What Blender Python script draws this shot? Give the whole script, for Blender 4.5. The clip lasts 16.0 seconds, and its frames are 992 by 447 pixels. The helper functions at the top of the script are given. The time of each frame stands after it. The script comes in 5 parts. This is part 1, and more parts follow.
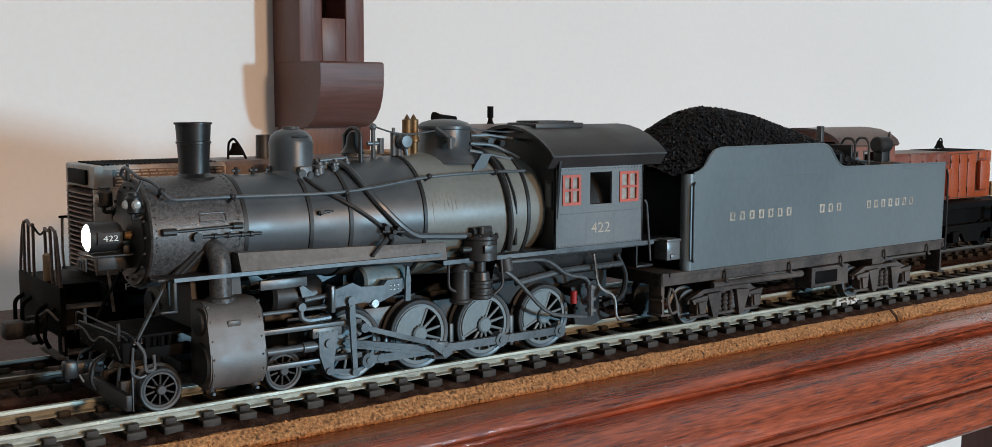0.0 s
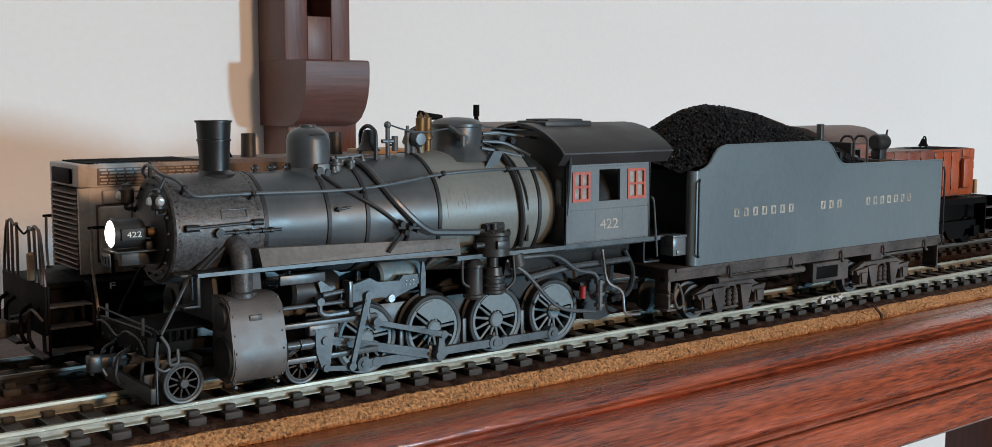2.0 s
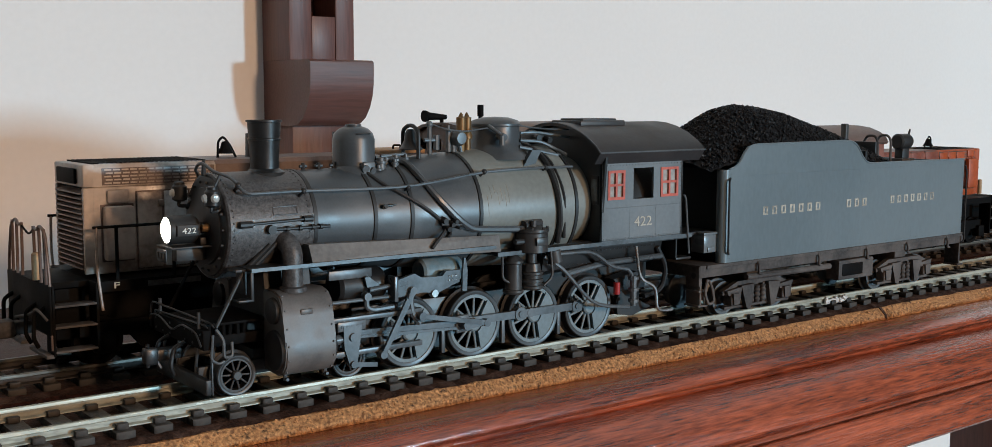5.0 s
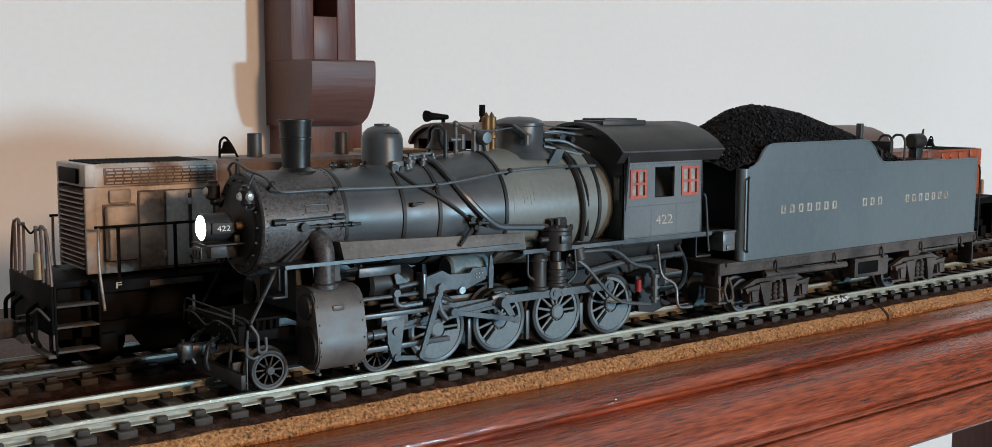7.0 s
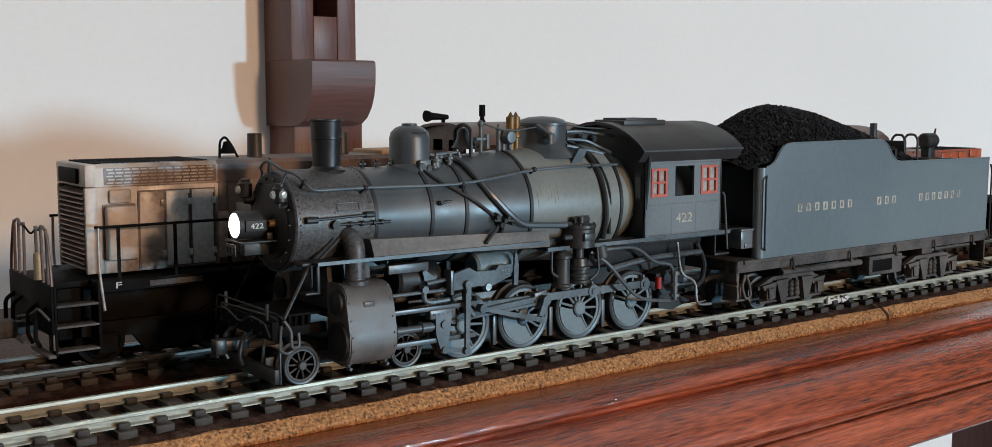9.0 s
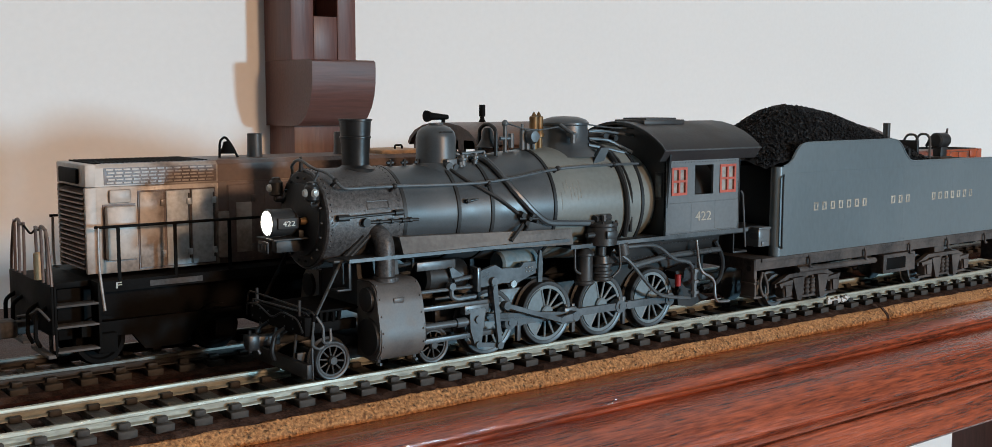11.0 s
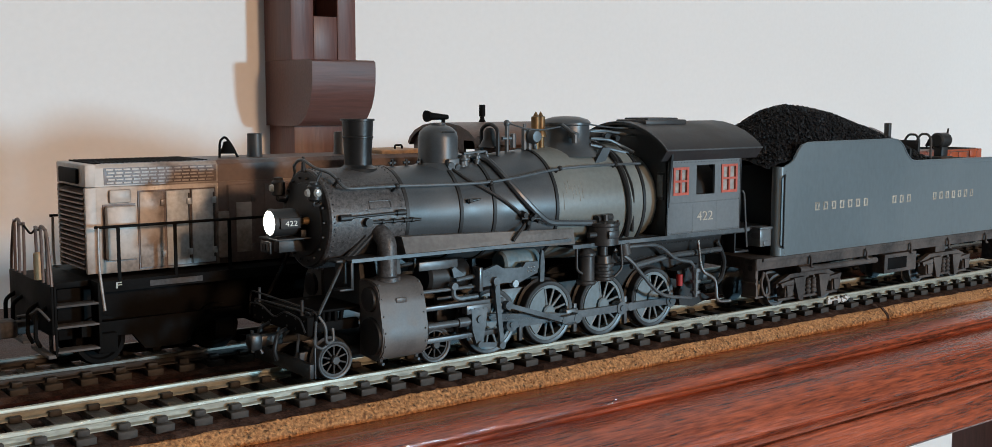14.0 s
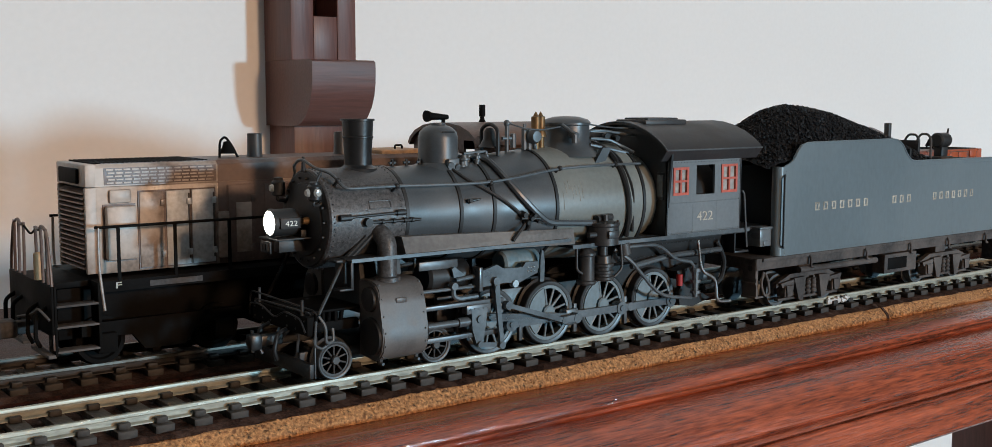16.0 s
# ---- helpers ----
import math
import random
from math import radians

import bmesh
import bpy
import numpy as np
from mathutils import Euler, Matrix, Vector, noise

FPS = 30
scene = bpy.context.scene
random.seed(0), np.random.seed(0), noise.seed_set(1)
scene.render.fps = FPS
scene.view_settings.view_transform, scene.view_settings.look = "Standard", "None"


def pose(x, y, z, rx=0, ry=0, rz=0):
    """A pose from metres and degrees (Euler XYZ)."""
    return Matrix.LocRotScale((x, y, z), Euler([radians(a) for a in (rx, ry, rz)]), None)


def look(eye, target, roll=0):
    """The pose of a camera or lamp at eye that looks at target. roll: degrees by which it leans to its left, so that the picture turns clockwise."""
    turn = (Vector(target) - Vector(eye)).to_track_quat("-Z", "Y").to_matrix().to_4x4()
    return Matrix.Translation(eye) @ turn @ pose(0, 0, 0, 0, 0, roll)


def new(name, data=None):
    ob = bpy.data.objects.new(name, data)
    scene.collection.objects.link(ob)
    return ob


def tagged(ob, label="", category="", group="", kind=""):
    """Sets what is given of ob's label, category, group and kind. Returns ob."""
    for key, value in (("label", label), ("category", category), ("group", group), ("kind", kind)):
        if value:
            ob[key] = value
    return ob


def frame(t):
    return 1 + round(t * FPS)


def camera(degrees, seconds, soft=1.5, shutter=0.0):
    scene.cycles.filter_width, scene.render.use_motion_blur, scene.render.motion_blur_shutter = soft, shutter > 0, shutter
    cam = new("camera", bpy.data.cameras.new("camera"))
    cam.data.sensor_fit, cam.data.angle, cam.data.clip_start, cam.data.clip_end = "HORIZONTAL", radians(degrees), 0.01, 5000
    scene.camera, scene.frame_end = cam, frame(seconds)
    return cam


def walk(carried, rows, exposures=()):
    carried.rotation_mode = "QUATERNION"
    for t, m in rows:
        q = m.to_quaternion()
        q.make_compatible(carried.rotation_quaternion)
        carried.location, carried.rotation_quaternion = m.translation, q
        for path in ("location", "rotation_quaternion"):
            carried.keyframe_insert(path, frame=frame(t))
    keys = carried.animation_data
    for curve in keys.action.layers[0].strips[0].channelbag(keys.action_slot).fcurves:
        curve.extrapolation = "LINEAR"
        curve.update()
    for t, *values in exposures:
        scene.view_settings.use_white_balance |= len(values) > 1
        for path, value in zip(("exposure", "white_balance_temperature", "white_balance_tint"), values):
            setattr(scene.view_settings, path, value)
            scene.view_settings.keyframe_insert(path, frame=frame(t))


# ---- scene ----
cam = camera(47.0, 16.0, soft=0.55)

# the camera rests on one spot and only swings a little at the start
EYE = (0.0, -0.2301, 0.0627)
YAW, PITCH, LEAN = 37.53, 6.26, -0.12


def aim(yaw, pitch, roll=0.0):
    """camera pose turned by yaw (to the left), pitch (up) and roll from its resting aim, in degrees"""
    a, b = radians(YAW - yaw), radians(PITCH - pitch)
    d = Vector((math.sin(a) * math.cos(b), math.cos(a) * math.cos(b), -math.sin(b)))
    e = Vector(EYE)
    return look(e, e + d, -(LEAN + roll))


CAMERA_ROWS = [
    (0.0, aim(0.41, 0.08, 0.0)), (0.5, aim(-0.19, 0.02)), (1.0, aim(-0.19, 0.02)), (1.5, aim(-0.265, 0.02)),
    (2.0, aim(-0.295, 0.0)), (2.5, aim(-0.19, 0.0)), (3.0, aim(-0.20, 0.0)), (3.5, aim(-0.19, 0.0)),
    (4.0, aim(-0.16, 0.0)), (5.2, aim(-0.07, 0.0)), (6.5, aim(0, 0)), (7.0, aim(0, 0)), (16.0, aim(0, 0))]
walk(cam, CAMERA_ROWS, exposures=[(0.0, 0.0), (16.0, 0.0)])

# ---- light ----
world = bpy.data.worlds.new("room_light")
world.use_nodes = True
scene.world = world
world.node_tree.nodes["Background"].inputs[0].default_value = (1.0, 0.80, 0.62, 1)
world.node_tree.nodes["Background"].inputs[1].default_value = 0.35


def area(name, eye, target, size, watts, colour):
    d = bpy.data.lights.new(name, "AREA")
    d.shape, d.size, d.energy, d.color = "SQUARE", size, watts, colour
    ob = new(name, d)
    ob.matrix_world = look(eye, target)
    return ob


area("window_daylight", (1.32, -2.75, 0.13), (0.25, 0.1, 0.03), 0.17, 57.5, (0.46, 0.78, 1.0))
area("room_lamp", (0.62, -2.90, 0.66), (0.25, 0.1, 0.03), 0.22, 43.0, (1.0, 0.62, 0.38))


# ---- materials ----
def mat(name, colour, rough=0.6, metal=0.0, var=0.25, grain=900.0, patch=60.0, bump=0.15, dust=None, dust_amt=0.0,
        stretch=(1, 1, 1), rough_var=0.15, coat=0.0, spec=0.5):
    m = bpy.data.materials.new(name)
    m.use_nodes = True
    n, l = m.node_tree.nodes, m.node_tree.links
    b = n["Principled BSDF"]
    tc = n.new("ShaderNodeTexCoord")
    mp = n.new("ShaderNodeMapping")
    mp.inputs["Scale"].default_value = stretch
    l.new(tc.outputs["Object"], mp.inputs["Vector"])
    fine, broad = n.new("ShaderNodeTexNoise"), n.new("ShaderNodeTexNoise")
    fine.inputs["Scale"].default_value, broad.inputs["Scale"].default_value = grain, patch
    fine.inputs["Detail"].default_value, broad.inputs["Detail"].default_value = 4, 5
    l.new(mp.outputs["Vector"], fine.inputs["Vector"])
    l.new(mp.outputs["Vector"], broad.inputs["Vector"])
    add = n.new("ShaderNodeMath")
    add.operation = "ADD"
    l.new(fine.outputs["Fac"], add.inputs[0])
    l.new(broad.outputs["Fac"], add.inputs[1])
    rm = n.new("ShaderNodeMapRange")
    rm.inputs["From Min"].default_value, rm.inputs["From Max"].default_value = 0.7, 1.3
    rm.inputs["To Min"].default_value, rm.inputs["To Max"].default_value = 1 - var, 1 + var
    l.new(add.outputs[0], rm.inputs["Value"])
    mul = n.new("ShaderNodeMix")
    mul.data_type, mul.blend_type = "RGBA", "MULTIPLY"
    mul.inputs[0].default_value = 1.0
    mul.inputs[6].default_value = (*colour, 1)
    l.new(rm.outputs[0], mul.inputs[7])
    out = mul.outputs[2]
    if dust:
        dm = n.new("ShaderNodeMix")
        dm.data_type = "RGBA"
        dr = n.new("ShaderNodeMapRange")
        dr.inputs["From Min"].default_value, dr.inputs["From Max"].default_value = 0.45, 0.7
        dr.inputs["To Max"].default_value = dust_amt
        l.new(broad.outputs["Fac"], dr.inputs["Value"])
        l.new(dr.outputs[0], dm.inputs[0])
        l.new(out, dm.inputs[6])
        dm.inputs[7].default_value = (*dust, 1)
        out = dm.outputs[2]
    l.new(out, b.inputs["Base Color"])
    rr = n.new("ShaderNodeMapRange")
    rr.inputs["From Min"].default_value, rr.inputs["From Max"].default_value = 0.3, 0.7
    rr.inputs["To Min"].default_value, rr.inputs["To Max"].default_value = max(0.05, rough - rough_var), min(1, rough + rough_var)
    l.new(broad.outputs["Fac"], rr.inputs["Value"])
    l.new(rr.outputs[0], b.inputs["Roughness"])
    b.inputs["Metallic"].default_value = metal
    b.inputs["Coat Weight"].default_value = coat
    b.inputs["Specular IOR Level"].default_value = spec
    if bump:
        bp = n.new("ShaderNodeBump")
        bp.inputs["Strength"].default_value, bp.inputs["Distance"].default_value = bump, 0.0003
        l.new(fine.outputs["Fac"], bp.inputs["Height"])
        l.new(bp.outputs[0], b.inputs["Normal"])
    return m


def glow(name, colour, strength):
    m = bpy.data.materials.new(name)
    m.use_nodes = True
    b = m.node_tree.nodes["Principled BSDF"]
    b.inputs["Base Color"].default_value = (*colour, 1)
    b.inputs["Emission Color"].default_value = (*colour, 1)
    b.inputs["Emission Strength"].default_value = strength
    return m


BLACK = mat("weathered_black", (0.013, 0.014, 0.015), 0.45, dust=(0.04, 0.037, 0.034), dust_amt=0.3, spec=0.4)
BOILER = mat("boiler_jacket", (0.155, 0.172, 0.163), 0.40, dust=(0.23, 0.235, 0.215), dust_amt=0.4, bump=0.06, rough_var=.08, var=.13, patch=45)
BARREL = mat("dark_boiler_barrel", (0.050, 0.060, 0.068), 0.38, dust=(0.10, 0.11, 0.114), dust_amt=0.4, bump=0.03, var=.15, patch=110, rough_var=.08, grain=2200)
SMOKEBOX = mat("graphite_smokebox", (0.050, 0.050, 0.052), 0.42, dust=(0.12, 0.118, 0.116), dust_amt=0.4, var=0.4, bump=0.25, grain=2600, patch=1300)
GEAR = mat("steel_running_gear", (0.090, 0.105, 0.115), 0.38, metal=0.3, dust=(0.13, 0.125, 0.12), dust_amt=0.25, var=.25, bump=.06)
WHEELM = mat("painted_wheel", (0.135, 0.185, 0.21), 0.40, dust=(0.17, 0.17, 0.165), dust_amt=0.25, var=.2, bump=.05)
ROOFM = mat("cab_roof_black", (0.022, 0.022, 0.024), 0.5, dust=(0.05, 0.045, 0.04), dust_amt=0.4)
CABM = mat("cab_side_grey", (0.125, 0.145, 0.158), 0.42, dust=(0.17, 0.173, 0.17), dust_amt=0.25, bump=0.04, var=.12)
TENDERM = mat("tender_blue_grey", (0.120, 0.160, 0.182), 0.33, dust=(0.17, 0.20, 0.212), dust_amt=0.3, bump=0.03, stretch=(1, 1, 0.5), rough_var=.06, var=.08, patch=28)
DUSTY = mat("dusty_frame", (0.050, 0.046, 0.045), 0.7, dust=(0.15, 0.135, 0.125), dust_amt=0.6, var=.5, spec=.3)
DARKGEAR = mat("sooty_truck_wheel", (0.030, 0.031, 0.032), 0.45, dust=(0.075, 0.07, 0.066), dust_amt=0.3, var=.2)
TYREM = mat("dark_tyre", (0.040, 0.044, 0.047), 0.36, metal=.3, dust=(0.08, 0.08, 0.078), dust_amt=.3, var=.2, bump=.05)
PANEL = mat("worn_grey_panel", (0.115, 0.112, 0.108), 0.5, dust=(0.20, 0.185, 0.17), dust_amt=.5, var=.35)
PANE = mat("milky_pane", (0.34, 0.35, 0.34), 0.12, var=.3, bump=0)
CYLM = mat("cylinder_casing", (0.080, 0.076, 0.074), 0.42, dust=(0.14, 0.127, 0.117), dust_amt=0.45, var=0.22, bump=.04, grain=2200, patch=190, rough_var=.08)
BRASS = mat("old_brass", (0.16, 0.095, 0.04), 0.5, metal=0.6)
RED = mat("red_window_frame", (0.46, 0.085, 0.05), 0.5, bump=0)
LETTER = mat("aged_gold_lettering", (0.36, 0.34, 0.29), 0.7, var=0.5, bump=0)
PALE = mat("pale_numerals", (0.55, 0.56, 0.52), 0.6, var=0.3, bump=0)
COAL = mat("coal", (0.008, 0.008, 0.009), 0.5, var=0.5, grain=1500, spec=.18)
SILVER = mat("bare_pipe", (0.45, 0.45, 0.44), 0.35, metal=0.9)
RAILM = mat("nickel_rail", (0.64, 0.65, 0.55), 0.33, metal=0.5, dust=(0.28, 0.26, 0.2), dust_amt=0.5, stretch=(0.2, 1, 1), patch=200, var=.3)
RAILWEB = mat("tarnished_rail_web", (0.34, 0.345, 0.29), 0.5, metal=0.25, dust=(0.10, 0.09, 0.07), dust_amt=0.7, stretch=(0.3, 1, 1), patch=260, var=.5, bump=.3)
# darker copies of rail and web: shade over the back track as colour
RAILSHADE = mat("shade_toned_back_rail", (0.17, 0.17, 0.15), 0.40, metal=0.5, dust=(0.07, 0.06, 0.05), dust_amt=0.6, stretch=(0.2, 1, 1), patch=200, var=.4)
WEBSHADE = mat("shade_toned_back_web", (0.030, 0.024, 0.020), 0.6, metal=0.1, dust=(0.015, 0.011, 0.009), dust_amt=0.7, stretch=(0.3, 1, 1), patch=260, var=.5, bump=.3)
TIE = mat("black_plastic_tie", (0.020, 0.018, 0.016), 0.5, dust=(0.085, 0.075, 0.066), dust_amt=0.5, bump=0.6, spec=.25, patch=260, var=.5)
CORK = mat("cork_roadbed", (0.50, 0.25, 0.10), 0.9, var=0.9, grain=1500, patch=700, bump=1.0, dust=(0.10, 0.040, 0.018), dust_amt=0.9)
WALLM = mat("painted_wall", (0.80, 0.79, 0.77), 0.9, var=0.02, grain=300, patch=6, bump=0.05)
LENS = glow("headlight_lens", (1.0, 0.93, 0.78), 9.0)
JEWEL = mat("marker_glass", (0.35, 0.37, 0.36), 0.15)
REDJ = mat("red_lamp_paint", (0.30, 0.012, 0.012), 0.5)
DSL = mat("weathered_tan_hood", (0.27, 0.215, 0.18), 0.38, dust=(0.60, 0.53, 0.47), dust_amt=0.85, var=0.4, patch=70)
# brown hood paint, also the darker tone for hood parts in shade
DSL2 = mat("brown_hood", (0.105, 0.070, 0.060), 0.45, dust=(0.21, 0.155, 0.13), dust_amt=0.5, var=0.4)
# frame black deepened beyond real paint to carry shade low on the engines
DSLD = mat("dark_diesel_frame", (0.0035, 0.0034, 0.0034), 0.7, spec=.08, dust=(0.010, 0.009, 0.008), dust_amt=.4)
# bluish window light on two hood doors, mixed into their colour
DOORLIGHT = mat("window_lit_door_tone", (0.42, 0.46, 0.49), 0.4, dust=(0.46, 0.42, 0.37), dust_amt=0.5, var=.3)
ORANGE = mat("orange_hood", (0.38, 0.075, 0.022), 0.5, dust=(0.25, 0.08, 0.04), dust_amt=0.6)
CREAM = mat("tan_hood_panel", (0.42, 0.26, 0.14), 0.6)


def wood(name, dark, light, rough, scale=1.0, axis=0, coat=0.0, relief=0.0009, fine=0.62, fibre=(190, 2300)):
    m = bpy.data.materials.new(name)
    m.use_nodes = True
    n, l = m.node_tree.nodes, m.node_tree.links
    b = n["Principled BSDF"]
    tc, mp = n.new("ShaderNodeTexCoord"), n.new("ShaderNodeMapping")
    s = [260 * scale] * 3
    s[axis] = 17 * scale
    mp.inputs["Scale"].default_value = s
    l.new(tc.outputs["Object"], mp.inputs["Vector"])
    a = n.new("ShaderNodeTexNoise")
    a.inputs["Scale"].default_value, a.inputs["Detail"].default_value, a.inputs["Distortion"].default_value = 1.0, 6, 0.6
    l.new(mp.outputs[0], a.inputs["Vector"])
    mp2 = n.new("ShaderNodeMapping")
    s2 = [fibre[1] * scale] * 3
    s2[axis] = fibre[0] * scale
    mp2.inputs["Scale"].default_value = s2
    l.new(tc.outputs["Object"], mp2.inputs["Vector"])
    c = n.new("ShaderNodeTexNoise")
    c.inputs["Scale"].default_value, c.inputs["Detail"].default_value = 1.0, 3
    l.new(mp2.outputs[0], c.inputs["Vector"])
    ramp = n.new("ShaderNodeValToRGB")
    ramp.color_ramp.elements[0].position, ramp.color_ramp.elements[1].position = 0.32, 0.69
    ramp.color_ramp.elements[0].color, ramp.color_ramp.elements[1].color = (*dark, 1), (*light, 1)
    mixf = n.new("ShaderNodeMix")
    mixf.inputs[0].default_value = fine
    l.new(a.outputs["Fac"], mixf.inputs[2])
    l.new(c.outputs["Fac"], mixf.inputs[3])
    l.new(mixf.outputs[0], ramp.inputs[0])
    l.new(ramp.outputs[0], b.inputs["Base Color"])
    rr = n.new("ShaderNodeMapRange")
    rr.inputs["To Min"].default_value, rr.inputs["To Max"].default_value = rough - 0.12, rough + 0.2
    l.new(a.outputs["Fac"], rr.inputs["Value"])
    l.new(rr.outputs[0], b.inputs["Roughness"])
    b.inputs["Coat Weight"].default_value, b.inputs["Coat Roughness"].default_value = coat, 0.14
    b.inputs["Coat IOR"].default_value = 1.8
    bp = n.new("ShaderNodeBump")
    bp.inputs["Strength"].default_value, bp.inputs["Distance"].default_value = 0.75, relief
    l.new(mixf.outputs[0], bp.inputs["Height"])
    l.new(bp.outputs[0], b.inputs["Normal"])
    l.new(bp.outputs[0], b.inputs["Coat Normal"])
    return m


BROWNCAB = mat("red_brown_cab", (0.20, 0.055, 0.032), 0.55, dust=(0.20, 0.13, 0.10), dust_amt=0.5, var=0.4)
MAHOG = wood("polished_red_mahogany", (0.045, 0.011, 0.008), (0.58, 0.126, 0.048), 0.20, coat=1.0, relief=.0007, fine=.5, fibre=(150, 2300))
POSTH = wood("mahogany_corbel", (0.075, 0.030, 0.023), (0.13, 0.053, 0.042), 0.42, 0.35, 0, relief=.0002)
POSTW = wood("dark_mahogany_post", (0.085, 0.034, 0.027), (0.15, 0.062, 0.049), 0.42, 0.35, 2, relief=.0002)
DIRT = mat("dark_track_dirt", (0.045, 0.022, 0.015), 0.9, var=.8, bump=1.0, grain=1500, patch=300, spec=.15, dust=(0.12, 0.085, 0.07), dust_amt=.4)
REDCORK = mat("dark_red_roadbed", (0.045, 0.016, 0.011), 0.9, var=.8, bump=1.0, grain=1300, patch=400, spec=.15)
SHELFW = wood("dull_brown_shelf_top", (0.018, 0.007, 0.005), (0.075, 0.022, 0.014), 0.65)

# ---- mesh helpers, all in millimetres ----
MM = 0.001


def thing(name, base, label, category, group=""):
    ob = new(name)
    ob.empty_display_size = 0.005
    ob.location = Vector(base) * MM
    ob["base"] = [float(v) for v in base]
    return tagged(ob, label, category, group)


def base_of(ob):
    return Vector(ob["base"][:]) if "base" in ob.keys() else Vector((0, 0, 0))


def part(name, bm, material, parent=None, label="", pivot=None, flat=False):
    """links bm (in millimetres of the place) as one mesh under parent; pivot: its own origin"""
    org = Vector(pivot) if pivot is not None else (base_of(parent) if parent else Vector((0, 0, 0)))
    bmesh.ops.remove_doubles(bm, verts=bm.verts, dist=0.0005)
    for v in bm.verts:
        v.co = (v.co - org) * MM
    bmesh.ops.recalc_face_normals(bm, faces=bm.faces)
    me = bpy.data.meshes.new(name)
    bm.to_mesh(me)
    bm.free()
    if not flat:
        me.shade_smooth()
        me.set_sharp_from_angle(angle=radians(34))
    me.materials.append(material)
    ob = new(name, me)
    ob["base"] = [float(v) for v in org]
    if parent:
        ob.parent = parent
        ob.location = (org - base_of(parent)) * MM
    else:
        ob.location = org * MM
    if label:
        ob["label"] = label
    return ob


def B():
    return bmesh.new()


def box(bm, x0, x1, y0, y1, z0, z1, bev=0.0):
    r = bmesh.ops.create_cube(bm, size=1.0)
    c, s = Vector(((x0 + x1) / 2, (y0 + y1) / 2, (z0 + z1) / 2)), (abs(x1 - x0), abs(y1 - y0), abs(z1 - z0))
    for v in r["verts"]:
        v.co = Vector((v.co.x * s[0], v.co.y * s[1], v.co.z * s[2])) + c
    if bev:
        ed = list({e for v in r["verts"] for e in v.link_edges})
        bmesh.ops.bevel(bm, geom=ed, offset=bev, segments=2, affect="EDGES", profile=0.5)
    return bm


def rod(bm, a, b, r, r2=None, seg=10):
    a, b = Vector(a), Vector(b)
    d = b - a
    m = Matrix.Translation((a + b) / 2) @ d.to_track_quat("Z", "Y").to_matrix().to_4x4()
    bmesh.ops.create_cone(bm, cap_ends=True, segments=seg, radius1=r, radius2=r if r2 is None else r2, depth=d.length, matrix=m)
    return bm


def pipe(bm, pts, r, seg=8, smooth=3):
    """a bent pipe through the points, rounded at its corners"""
    p = [Vector(q) for q in pts]
    if smooth:
        q = [p[0]]
        for i in range(1, len(p) - 1):
            a, b, c = p[i - 1], p[i], p[i + 1]
            k = min((a - b).length, (c - b).length) * 0.4
            s, e = b + (a - b).normalized() * k, b + (c - b).normalized() * k
            for j in range(smooth + 1):
                t = j / smooth
                q.append(s.lerp(b, t).lerp(b.lerp(e, t), t))
        p = q + [p[-1]]
    rings, up = [], Vector((0.13, 0.31, 0.94))
    for i, v in enumerate(p):
        d = (p[min(i + 1, len(p) - 1)] - p[max(i - 1, 0)]).normalized()
        s = d.cross(up)
        if s.length < 0.05:
            s = d.cross(Vector((1, 0, 0)))
        s.normalize()
        w = s.cross(d)
        up = w
        rings.append([bm.verts.new(v + (s * math.cos(2 * math.pi * k / seg) + w * math.sin(2 * math.pi * k / seg)) * r) for k in range(seg)])
    for a, b in zip(rings, rings[1:]):
        for k in range(seg):
            bm.faces.new((a[k], a[(k + 1) % seg], b[(k + 1) % seg], b[k]))
    bm.faces.new(rings[0])
    bm.faces.new(rings[-1][::-1])
    return bm


def lathe(bm, prof, origin, axis="z", seg=32, arc=None):
    """turns (along, radius) pairs round an axis through origin"""
    o = Vector(origin)
    rings = []
    for h, r in prof:
        ring = []
        for k in range(seg):
            a = 2 * math.pi * k / seg
            c, s = r * math.cos(a), r * math.sin(a)
            ring.append(bm.verts.new(o + Vector({"z": (c, s, h), "x": (h, c, s), "y": (c, h, s)}[axis])))
        rings.append(ring)
    for a, b in zip(rings, rings[1:]):
        for k in range(seg):
            bm.faces.new((a[k], a[(k + 1) % seg], b[(k + 1) % seg], b[k]))
    for ring, r in ((rings[0], prof[0][1]), (rings[-1], prof[-1][1])):
        if r > 1e-6:
            bm.faces.new(ring)
    return bm


def prism(bm, prof, axis, a0, a1):
    """a closed outline drawn out along an axis; the outline's pairs are the two other axes in order x, y, z"""
    def at(p, h):
        return {"x": (h, p[0], p[1]), "y": (p[0], h, p[1]), "z": (p[0], p[1], h)}[axis]
    a = [bm.verts.new(at(p, a0)) for p in prof]
    b = [bm.verts.new(at(p, a1)) for p in prof]
    n = len(prof)
    for k in range(n):
        bm.faces.new((a[k], a[(k + 1) % n], b[(k + 1) % n], b[k]))
    bm.faces.new(a[::-1])
    bm.faces.new(b)
    return bm


def arc_pts(cx, cy, r, a0, a1, n):
    return [(cx + r * math.cos(radians(a0 + (a1 - a0) * k / n)), cy + r * math.sin(radians(a0 + (a1 - a0) * k / n))) for k in range(n + 1)]


